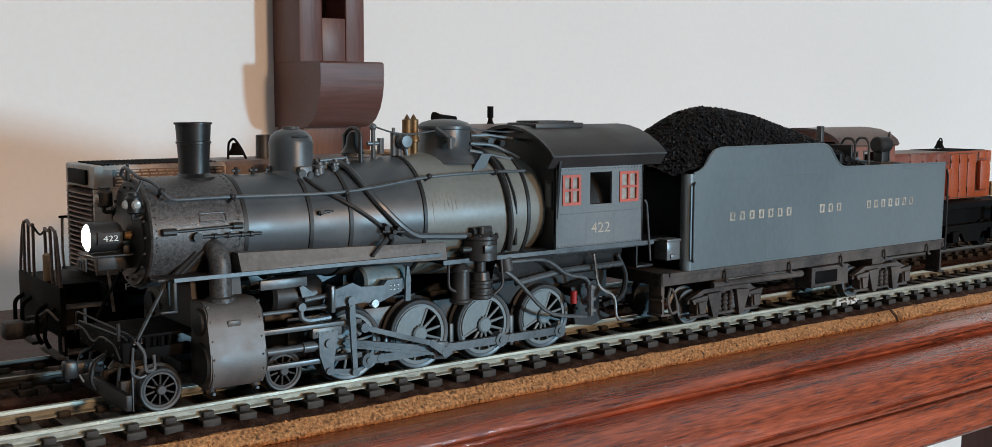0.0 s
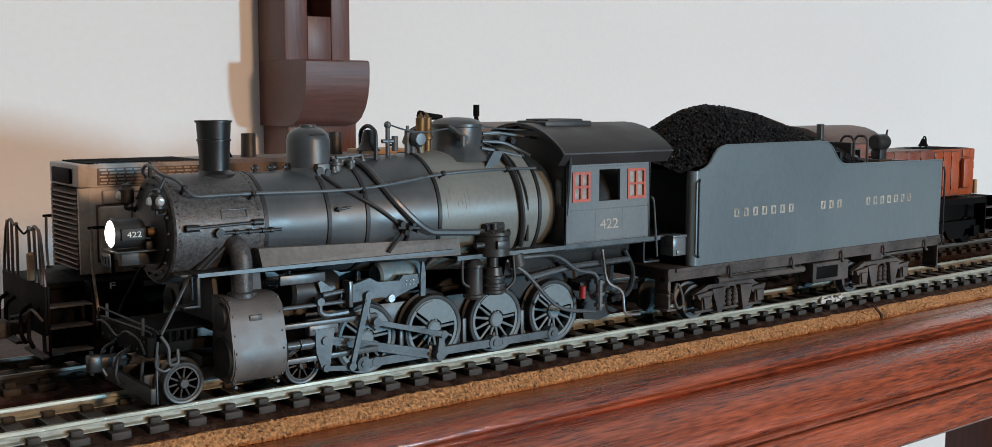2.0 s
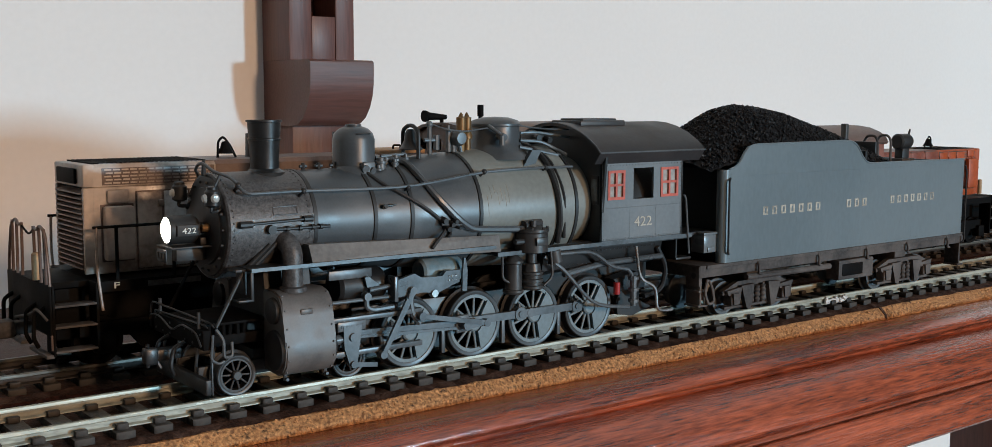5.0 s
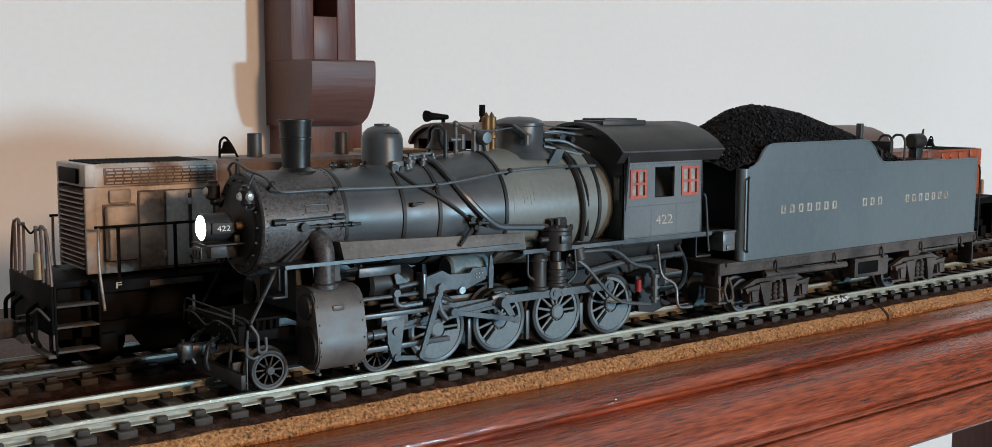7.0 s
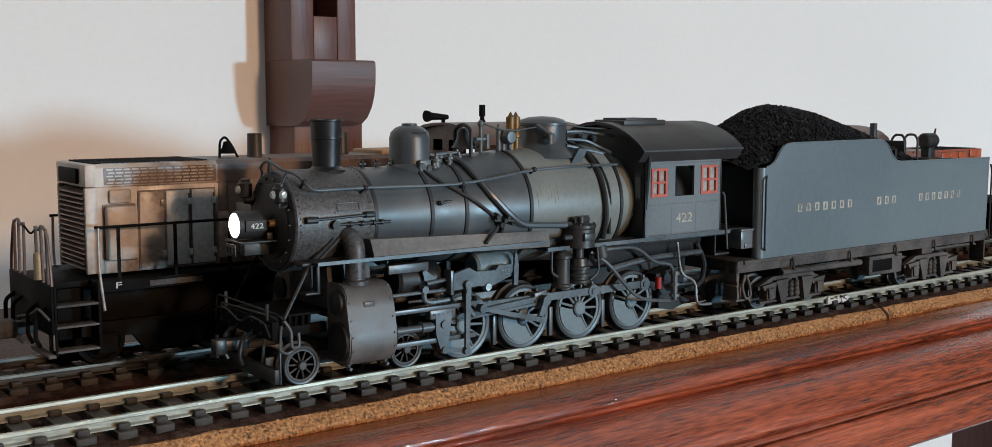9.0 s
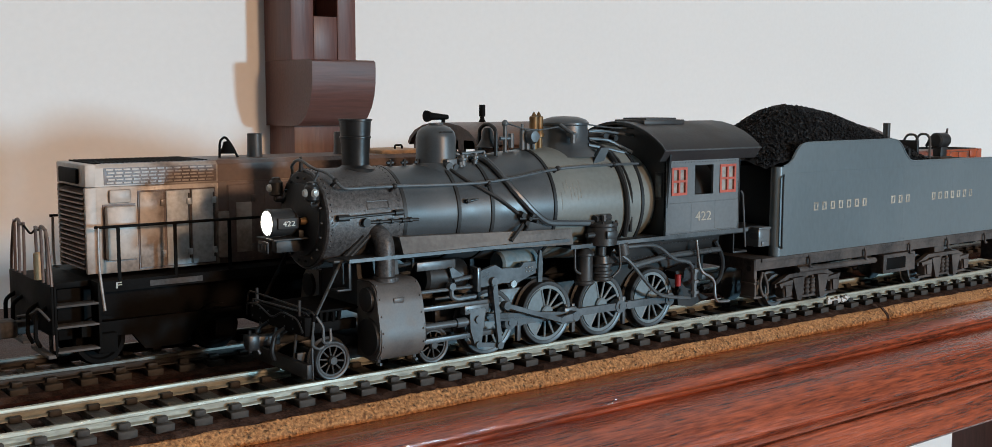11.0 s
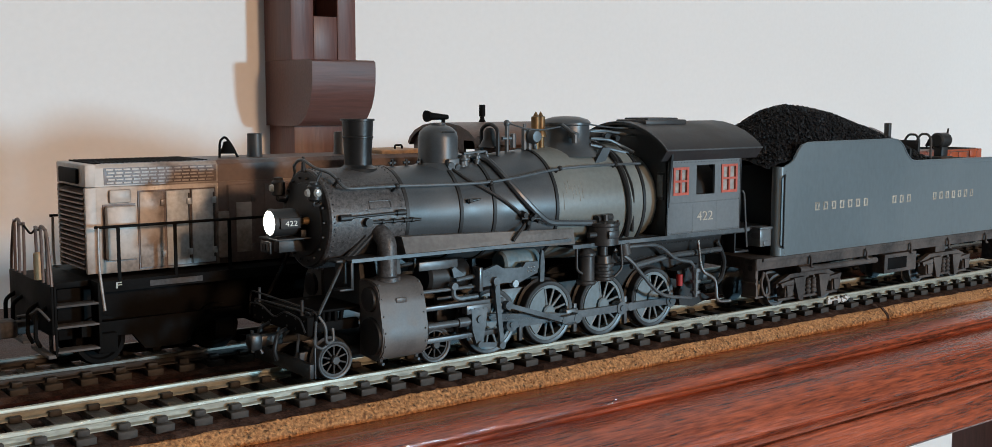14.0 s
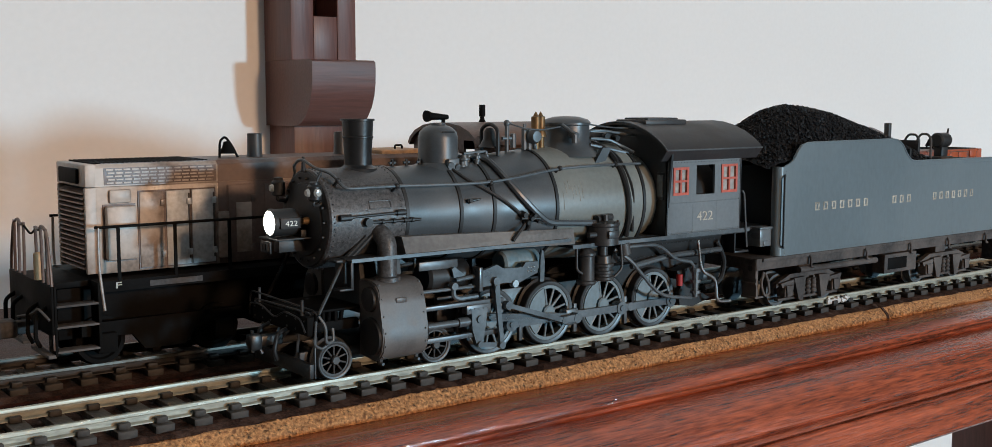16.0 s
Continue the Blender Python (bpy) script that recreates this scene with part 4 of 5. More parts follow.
for s in (-1, 1):
    k = (lambda d: 180 - d) if s > 0 else (lambda d: d)
    bm = B()
    for x0, d0, x1, d1 in ((132.6, 158, 138.2, 158), (138.2, 158, 138.2, 167), (138.2, 167, 132.6, 167), (132.6, 167, 132.6, 158)):
        rod(bm, skin(x0, k(d0), .18), skin(x1, k(d1), .18), .16, None, 6)
    part("smokebox_patch", bm, SMOKEBOX, loco)
    bm = B()
    for x, d, r, h in ((174.4, 184, 1.0, 1.8), (176.0, 187, .8, 2.4), (177.4, 185, .7, 1.6), (175.4, 191, .9, 2.0), (177.8, 190, .5, 2.6)):
        rod(bm, skin(x, k(d), 0), skin(x, k(d), h), r, r * .7, 10)
    rod(bm, skin(173.4, k(187), 1.3), skin(178.8, k(188), 1.3), .4)
    part("check_valve", bm, BLACK, loco, "knobbly check valve where the sand pipe ends")
    part("drain_pipe", rod(B(), skin(175.2, k(191), 1.0), (170.6, s * 15.0, 28.4), .4), BLACK, loco)

# air pump hanging beside the boiler
pump = part("air_pump", lathe(B(), [(16.0, 0), (16.0, 2.6), (16.4, 3.0), (17.0, 3.0), (17.2, 2.6), (17.8, 2.6), (18.0, 3.0), (18.6, 3.0), (18.8, 2.6), (19.6, 2.6), (19.8, 3.0), (20.4, 3.0), (20.6, 2.5), (22.4, 2.2), (22.6, 1.4), (24.8, 1.4), (25.0, 2.8), (25.4, 4.1), (30.0, 4.1), (30.4, 4.4), (31.0, 4.4), (31.2, 3.2), (31.8, 2.2), (31.8, 0)], (199.8, -15.2, 0), "z", 28), DARKGEAR, loco, "dark ribbed steam air pump")
part("pump_small_cylinder", lathe(B(), [(15.4, 0), (15.4, 2.2), (15.9, 2.6), (16.4, 2.6), (16.6, 2.1), (22.8, 2.1), (23.0, 2.5), (23.6, 2.5), (24.8, 1.2)], (194.2, -15.2, 0), "z", 24), DARKGEAR, loco)
bm = B()
for k in range(8):
    a = radians(45 * k + 10)
    p = Vector((199.8 + 3.9 * math.cos(a), -15.2 + 3.9 * math.sin(a), 30.8))
    rod(bm, p, p + Vector((0, 0, .8)), .45, .35, 6)
rod(bm, (197, -15.6, 32), (203, -14.6, 32.2), 1.1)
rod(bm, (199, -17.0, 31.6), (199, -17.0, 33.2), .8)
box(bm, 198, 201.6, -19.6, -18.9, 27.2, 29.2, .2)
rod(bm, (193.6, -16.6, 28.2), (196, -16.6, 28.2), .7)
part("pump_head", bm, DARKGEAR, loco)
for pts, r in (([(190.5, -15.6, 25.6), (190.4, -15.8, 19.4), (192.8, -15.8, 18.2)], .35), ([(205.4, -16, 25.4), (205.8, -16.4, 18.6), (203.0, -16.2, 16.6)], .35), ([(207, -15, 25), (207.6, -15.2, 22)], 1.9)):
    part("pump_pipe", pipe(B(), pts, r, 12), DARKGEAR, loco)

# bell, generator, whistle, safety valves on the boiler top
bell = part("bell", lathe(B(), [(55.4, 0), (55.3, .8), (54.4, 1.4), (52.6, 1.6), (51.2, 2.3), (50.6, 2.9), (50.4, 2.9), (50.4, 0)], (174.6, 0, 0), "z", 20), BLACK, loco, "small dark brass bell")
part("bell_yoke", pipe(B(), [(174.6, -3.4, 48.4), (174.6, -3.4, 55.0), (174.6, -1.0, 56.2), (174.6, 1.0, 56.2), (174.6, 3.4, 55.0), (174.6, 3.4, 48.4)], .5), BLACK, bell)
bm = rod(B(), (179.4, -1, 48.5), (179.4, -1, 56.6), .55)
rod(bm, (177.8, -1, 52.6), (181.6, -1, 52.6), .5)
rod(bm, (181.4, -1, 50.2), (181.4, -1, 53.8), .8)
bmesh.ops.create_uvsphere(bm, u_segments=10, v_segments=7, radius=.9, matrix=Matrix.Translation((179.4, -1, 56.4)))
part("bell_stand", bm, GEAR, loco)
bm = lathe(B(), [(-4.6, 0), (-4.5, 1.4), (-3.6, 1.9), (-2.4, 1.9), (-2.2, 1.5), (-1.8, 1.5), (-1.6, 1.9), (-.4, 1.9), (.2, 1.3), (.2, 0)], (186.6, 0, 53.0), "y", 18)
rod(bm, (185.8, -2, 48.8), (185.8, -2, 52), .8)
rod(bm, (188.2, -2, 48.8), (187.4, -2, 52), .6)
rod(bm, (184.6, -1.6, 49.6), (184.6, -1.6, 55), .75)
rod(bm, (184.6, -1.6, 55), (184.6, -1.6, 56.2), .4)
part("turbo_generator", bm, GEAR, loco, "small grey turbo generator on the boiler")
for x, y in ((188.4, -1.6), (191.0, -.4)):
    part("safety_valve", lathe(B(), [(48.5, 1.0), (52.6, 1.0), (52.8, 1.45), (53.6, 1.45), (54.0, 1.2), (58.0, 1.2), (58.2, .7), (58.9, .35), (59.4, 0)], (x, y, 0), "z", 14), BRASS, loco, "tarnished brass safety valve")
bm = rod(B(), (197.0, -5.6, 53.6), (197.0, -8.0, 53.0), 1.0)
rod(bm, (196.6, -7.6, 51.2), (196.6, -7.6, 53.4), .8)
rod(bm, (194.6, -4.6, 56.0), (197.0, -7.8, 53.2), .5)
part("whistle", bm, GEAR, loco)
part("bell_cord", pipe(B(), [(180, -1.2, 56.4), (183, -3.4, 55.1), (188, -4.2, 54.6), (195.6, -4.6, 55.6), (201.5, -5.2, 56.2), (212, -4.6, 54.9), (221.8, -4, 54.6)], .2, 6), GEAR, loco)
part("turret_pipe", pipe(B(), [(204, -5.4, 52.2), (210.4, -6, 51.8), (214.4, -7.0, 49.8), (216, -9.5, 48.4)], .45), GEAR, loco)
part("turret_pipe", pipe(B(), [(203, -6.4, 50.6), (209, -7.6, 49.4), (214.4, -8.8, 48.2)], .5), GEAR, loco)
part("turret_pipe", pipe(B(), [(206, -3.0, 54.0), (210, -3.6, 54.2), (221.8, -4, 52.6)], .4), GEAR, loco)
bm = box(B(), 210.5, 214.5, -3.5, 2.5, 51.0, 53.6, .4)
rod(bm, (211, -4.6, 52.6), (211, -3.2, 52.6), .9)
rod(bm, (214, -5.4, 52.0), (214, -3.2, 52.4), .8)
part("steam_turret", bm, BLACK, loco)
part("dome_foot", prism(B(), [(200.6, 45.8), (204.6, 46.6), (206.4, 49.8), (203.6, 50.0)], "y", -10.9, -9.6), BARREL, loco)
for dx, dy, h, r in ((0, -4.4, 49, 1.3), (2.2, -3.0, 49.6, .9), (4.4, -4.0, 49.4, 1.0), (5.6, -2.4, 49.8, .8), (7.4, -3.6, 49.6, .7), (3.2, -5.4, 48.6, .7), (-1.2, -5.4, 47.4, .8)):
    bm = lathe(B(), [(46.0, r), (h - 1.4, r * .85), (h - 1.3, r * 1.15), (h - .8, r * 1.15), (h - .7, r * .7), (h, r * .6), (h, 0)], (163.4 + dx, dy, 0), "z", 12)
    part("top_valve", bm, GEAR, loco, "small valve behind the sand dome")
part("valve_rod", rod(B(), (164, -3.4, 49.2), (171, -3.2, 49.6), .4), GEAR, loco)
bm = B()
rod(bm, (158.4, -4.7, 47.2), (158.2, -6.6, 46.6), .9)
rod(bm, (159.8, -4.8, 46.9), (160.2, -6.6, 46.2), .8)
box(bm, 157.6, 160.8, -6.4, -5.4, 45.0, 48.2, .3)
part("sand_trap", bm, GEAR, loco)
bm = B()
for x in (145.6, 149.6, 153.4):
    rod(bm, (x, 0, 46.2), (x, 0, 48.2), .45, .4, 8)
    rod(bm, (x - .9, 0, 47.4), (x + .9, 0, 47.4), .35, None, 6)
part("cleaning_plugs", bm, BLACK, loco)
bm = B()
lathe(bm, [(54.2, .35), (54.3, 0)], (158.8, -3.2, 0), "z", 8)
pipe(bm, [(157, -4.3, 54.6), (158.8, -5.0, 54.7), (160.6, -4.3, 54.6)], .22)
part("dome_grab", bm, BLACK, loco)

bm = B()
for k in range(7):
    x = 187.5 + 1.0 * k + random.uniform(-.25, .25)
    a = random.uniform(150, 166)
    n = random.randint(3, 7)
    for q in range(n):
        rod(bm, skin(x + .03 * q, a + 3.2 * q, .0), skin(x + .03 * q + .03, a + 3.2 * q + 3.2, .0), .07, .07, 5)
part("lime_streak", bm, mat("pale_lime", (0.27, 0.265, 0.235), .8), loco, "thin pale lime streaks below the handrail")
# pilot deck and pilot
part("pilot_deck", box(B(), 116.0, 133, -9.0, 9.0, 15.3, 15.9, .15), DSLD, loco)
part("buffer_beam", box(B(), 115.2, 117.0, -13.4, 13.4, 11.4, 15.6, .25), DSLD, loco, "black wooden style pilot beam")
bm = B()
rivets(bm, [(115.2, y, z) for y in (-12, -8, -4, 4, 8, 12) for z in (12.4, 14.6)], .3, "x", -1)
part("beam_bolts", bm, DARKGEAR, loco)
part("footboard", box(B(), 115.6, 116.8, -13.4, 13.4, 2.0, 5.2, .15), BLACK, loco, "black plank footboard below the pilot beam")
part("footboard_edge", box(B(), 116.85, 117.1, -13.6, -13.4, 1.9, 14.6, .05), GEAR, loco)
for y in (-12.8, -5.0, 5.0, 12.8):
    part("footboard_hanger", pipe(B(), [(117.2, y, 12.2), (117.6, y, 10.6), (117.0, y, 6.8), (117.0, y, 3.4)], .36), DARKGEAR, loco)
part("lift_bar", pipe(B(), [(114.6, -13.6, 12.4), (114.0, -12.4, 15.4), (113.6, -6.0, 16.2), (113.4, -1.6, 14.0), (113.6, 6.0, 16.2), (114.0, 12.4, 15.4), (114.6, 13.6, 12.4)], .22), BLACK, loco)
for y in (-10.4, 10.4):
    part("flag_stanchion", rod(B(), (115.6, y, 15.4), (115.6, y, 19.0), .35), DARKGEAR, loco)
part("deck_rail", pipe(B(), [(117.8, -13.0, 15.8), (117.2, -12.6, 16.8), (114.6, 12.6, 18.2), (114.4, 13.0, 15.6)], .22), BLACK, loco)
part("deck_rail", pipe(B(), [(116.6, -12.4, 15.8), (116.2, -12.0, 16.4), (113.8, 9.0, 16.9), (114.4, 10.2, 15.4)], .22), BLACK, loco)
bm = box(B(), 109.4, 115.6, -1.4, 1.4, 7.8, 10.2, .4)
box(bm, 107.4, 110.2, -2.1, .4, 7.2, 10.8, .5)
box(bm, 108.0, 110.0, .6, 2.2, 7.6, 10.4, .4)
rod(bm, (108.4, -.6, 6.6), (108.4, -.6, 11.6), .4)
part("coupler", bm, BLACK, loco, "small knuckle coupler")
bm = B()
for q in ((115.0, 4.2, 11.8), (115.0, -4.2, 11.8)):
    pipe(bm, [q, (112.6, q[1], 10.8), (111.8, q[1], 7.0), (112.8, q[1] * .9, 5.0)], .5)
part("air_hose", bm, BLACK, loco)
part("corner_step", pipe(B(), [(118.0, -13.4, 15.6), (119.4, -14.0, 13.4), (119.4, -14.0, 9.6), (121.4, -13.8, 9.6), (121.4, -13.4, 12.6)], .36), GEAR, loco)
part("corner_step", pipe(B(), [(117.2, -13.7, 14.6), (116.6, -13.9, 9.4), (118.4, -13.8, 8.4), (119.6, -13.6, 8.8)], .3), GEAR, loco)
bm = B()
for k in range(6):
    rod(bm, (118.6 + 1.6 * k, -8.4 + .5 * (k % 2), 13.0), (118.6 + 1.6 * k, -8.4, 15.4), .5)
box(bm, 118.0, 131.0, -8.6, -7.2, 10.8, 13.2, .3)
part("bumper_bracing", bm, DSLD, loco)


# ---- tender details ----
bm = B()
rivets(bm, [(271.2 + 2.05 * k, -17.0, TB + .7) for k in range(58)] + [(271.2 + 2.05 * k, -17.0, 41.0) for k in range(32, 58)], .08)
rivets(bm, [(271.0, -17.0, TB + 1.2 + 1.4 * k) for k in range(18)] + [(390.4, -17.0, TB + 1.2 + 1.4 * k) for k in range(17)], .08)
rivets(bm, [(x, -17.0, TB + 1.2 + 1.4 * k) for x in (300.5, 331.5, 360.5) for k in range(17)] + [(273 + 2.05 * k, -17.0, 41.0) for k in range(30)], .07)
part("tank_rivets", bm, TENDERM, tender)["kind"] = "stuff"
for s in (-1, 1):
    part("top_beading", pipe(B(), [(x, s * 17.0, z) for x, z in ((270.2, 43.1), (272.4, 43.6), (274.6, 44.9), (276.6, 47.7), (278.4, 49.3), (281, 49.8), (324, 50.0), (327, 49.7), (329.6, 48.4), (332.4, 44.9), (335, 42.9), (337.5, 42.6), (391.3, 42.3))], .28, 6, 2), TENDERM, tender)
    part("corner_grab", pipe(B(), [(270.6, s * 17.0, 40.5), (269.4, s * 17.8, 40.0), (269.4, s * 17.8, 19.5), (270.6, s * 17.0, 19.0)], .3), BLACK, tender)
    part("frame_edge", box(B(), 262, 393, s * 16.9, s * 16.4, 15.4, 16.5, .1), DUSTY, tender)
    part("frame_pipe", rod(B(), (279, s * 16.4, 11.6), (318, s * 16.4, 11.4), .95), DUSTY, tender)
    for k, x in enumerate((283.6, 311.8, 336.4, 358.8, 382.6)):
        part("hanger_hook", pipe(B(), [(x, s * 16.6, 16.0), (x, s * 17.4, 14.6), (x, s * 17.3, 12.4), (x + 1.4, s * 17.2, 12.2)], .4), DUSTY, tender)
    part("tool_box", box(B(), 322.5, 340.5, s * 16.8, s * 12.0, 6.4, 12.6, .3), DUSTY, tender, "dusty box hung under the tender frame")
    # flat near-black plate painting the dark inside of an opening
    part("box_opening_shade", box(B(), 324.2, 334.8, s * 16.95, s * 16.6, 7.6, 11.4, .15), DSLD, tender)
    part("front_step", box(box(box(B(), 259.8, 260.6, s * 16.2, s * 11, 5.2, 13.0, .1), 259.2, 263.0, s * 16.4, s * 11, 4.8, 5.4, .1), 259.2, 262.6, s * 16.4, s * 11, 9.0, 9.5, .1), DUSTY, tender)
    part("rear_step", box(box(B(), 391.4, 392.2, s * 16.4, s * 11, 5.6, 13.0, .1), 390.6, 394.0, s * 16.6, s * 11, 5.2, 5.8, .1), DUSTY, tender)
    part("rear_grab", pipe(B(), [(392, s * 17.2, 40), (392.6, s * 17.4, 38), (392.6, s * 17.4, 14), (392, s * 16.6, 13)], .3), BLACK, tender)
part("step_box", box(box(box(B(), 262.9, 268.2, -14.6, -9.6, 19.6, 24.8, .25), 262.5, 268.6, -15.0, -9.2, 24.7, 25.4, .2), 264.2, 267.2, -14.9, -14.5, 19.9, 21.2, .1), CABM, tender, "small grey step box between cab and tender")
part("front_plate", box(B(), 259.4, 260.0, -16.2, -12.0, 10.6, 16.2, .15), DUSTY, tender)
# flat black disc drawn for the dark of a hole
part("plate_hole", rod(B(), (259.3, -14.2, 13.6), (259.5, -14.2, 13.6), .9), BLACK, tender)
part("lever", pipe(B(), [(262, -17.0, 12.6), (260.6, -17.2, 9.0), (262.4, -17.2, 5.4), (264.8, -17.0, 6.0), (264.2, -17.0, 9.6), (262.6, -17.0, 12.4)], .4), DUSTY, tender)
part("drawbar", box(B(), 252, 262, -2.2, 2.2, 9.0, 11.0, .2), BLACK, loco)
part("apron", box(B(), 255.6, 271, -12, 12, 24.8, 25.5), BLACK, loco)

# the company name, one plain hollow block for each letter
for x0, x1, n in ((284.2, 312.8, 7), (324.2, 336.4, 3), (347.6, 374.2, 7)):
    step = (x1 - x0) / n
    for k in range(n):
        a = x0 + k * step
        zc, w = 30.5, step * .17
        bm = box(B(), a + step * .2, a + step * .2 + w, -17.06, -16.98, zc - 1.25, zc + 1.25)
        box(bm, a + step * .74 - w, a + step * .74, -17.06, -16.98, zc - 1.25, zc + 1.25)
        box(bm, a + step * .2 + w, a + step * .74 - w, -17.06, -16.98, zc + .8, zc + 1.25)
        box(bm, a + step * .2 + w, a + step * .74 - w, -17.06, -16.98, zc - 1.25, zc - .8)
        part("letter_block", bm, LETTER, tender)


def coal_height(x, y):
    top = [(262, 45), (268, 51.2), (276, 56.0), (284, 59.6), (291, 60.7), (300, 60.0), (310, 58.4), (320, 55.8), (330, 53.2), (338, 50.8), (346, 47.5), (352, 42)]
    h = 42.0
    for (a, ha), (b, hb) in zip(top, top[1:]):
        if a <= x <= b:
            h = ha + (hb - ha) * (x - a) / (b - a)
    return 42 + (h - 42) * max(0.0, 1 - (abs(y) / 17.5) ** 2.2)


bm = B()
NX, NY = 60, 22
grid = [[bm.verts.new((263 + 88.0 * i / NX, -15.6 + 31.2 * j / NY, coal_height(263 + 88.0 * i / NX, -15.6 + 31.2 * j / NY) - .5 + random.uniform(-.4, .4))) for j in range(NY + 1)] for i in range(NX + 1)]
for i in range(NX):
    for j in range(NY):
        bm.faces.new((grid[i][j], grid[i + 1][j], grid[i + 1][j + 1], grid[i][j + 1]))
part("coal_bed", bm, COAL, tender, flat=True)


def coal_lumps():
    bm = B()
    ico = [Vector(q) for q in ((0, 0, 1), (.9, 0, .3), (.2, .9, .2), (-.8, .5, .3), (-.7, -.6, .2), (.3, -.9, .3), (.5, .5, -.7), (-.5, .2, -.8), (0, -.6, -.8))]
    fs = ((0, 1, 2), (0, 2, 3), (0, 3, 4), (0, 4, 5), (0, 5, 1), (1, 6, 2), (2, 6, 3), (3, 6, 7), (3, 7, 4), (4, 7, 8), (4, 8, 5), (5, 8, 1), (1, 8, 6), (6, 8, 7))
    for i in range(9500):
        x, y = random.uniform(263.5, 350), random.uniform(-15.4, 15.4)
        z = coal_height(x, y)
        s = random.uniform(.22, .55) * random.choice((.8, 1, 1, 1.3))
        m = Euler((random.uniform(0, 6), random.uniform(0, 6), random.uniform(0, 6))).to_matrix()
        vs = [bm.verts.new(Vector((x, y, z)) + m @ Vector((q.x * s * random.uniform(.7, 1.2), q.y * s, q.z * s * .8))) for q in ico]
        for f in fs:
            bm.faces.new([vs[q] for q in f])
    return bm


me_bm = coal_lumps()
me = bpy.data.meshes.new("coal")
for v in me_bm.verts:
    v.co = (v.co - Vector((330, 0, 0))) * MM
me_bm.to_mesh(me)
me_bm.free()
me.materials.append(COAL)
cl = new("coal", me)
cl.parent = tender
tagged(cl, "heap of small glossy black coal lumps", kind="stuff")
for x in (361, 368.6):
    part("filler_hoop", pipe(B(), [(x, -3, 40.6), (x, -3, 48.6), (x, -1.8, 50.4), (x, 1.0, 50.4), (x, 2.4, 48.6), (x, 2.4, 40.6)], .42), DUSTY, tender)
part("water_hatch", lathe(B(), [(40.6, 4.6), (42.8, 4.6), (43.2, 4.2), (43.6, 0)], (366, 4, 0), "z", 24), BLACK, tender)
bm = lathe(B(), [(376.6, 0), (376.6, 2.2), (377.2, 2.7), (382.6, 2.7), (383.4, 2.3), (383.4, 0)], (0, 0, 48.0), "x", 24)
box(bm, 378, 382, -1.6, 1.6, 40.6, 45.6, .2)
rod(bm, (383, 0, 48), (384.4, 0, 52.2), .6, .3)
part("rear_lamp", bm, BLACK, tender, "black rear lamp on the tender deck")
part("lamp_stand", box(B(), 376.5, 384, -2.6, 2.6, 40.6, 42.2, .3), DUSTY, tender)
part("coal_board", box(B(), 345, 346, -13, 13, 40.6, 49.0, .1), BLACK, tender)
part("coal_post", box(B(), 345.8, 347.4, -1.0, 1.0, 40.6, 54.6, .2), DARKGEAR, tender, "short grey post behind the coal")

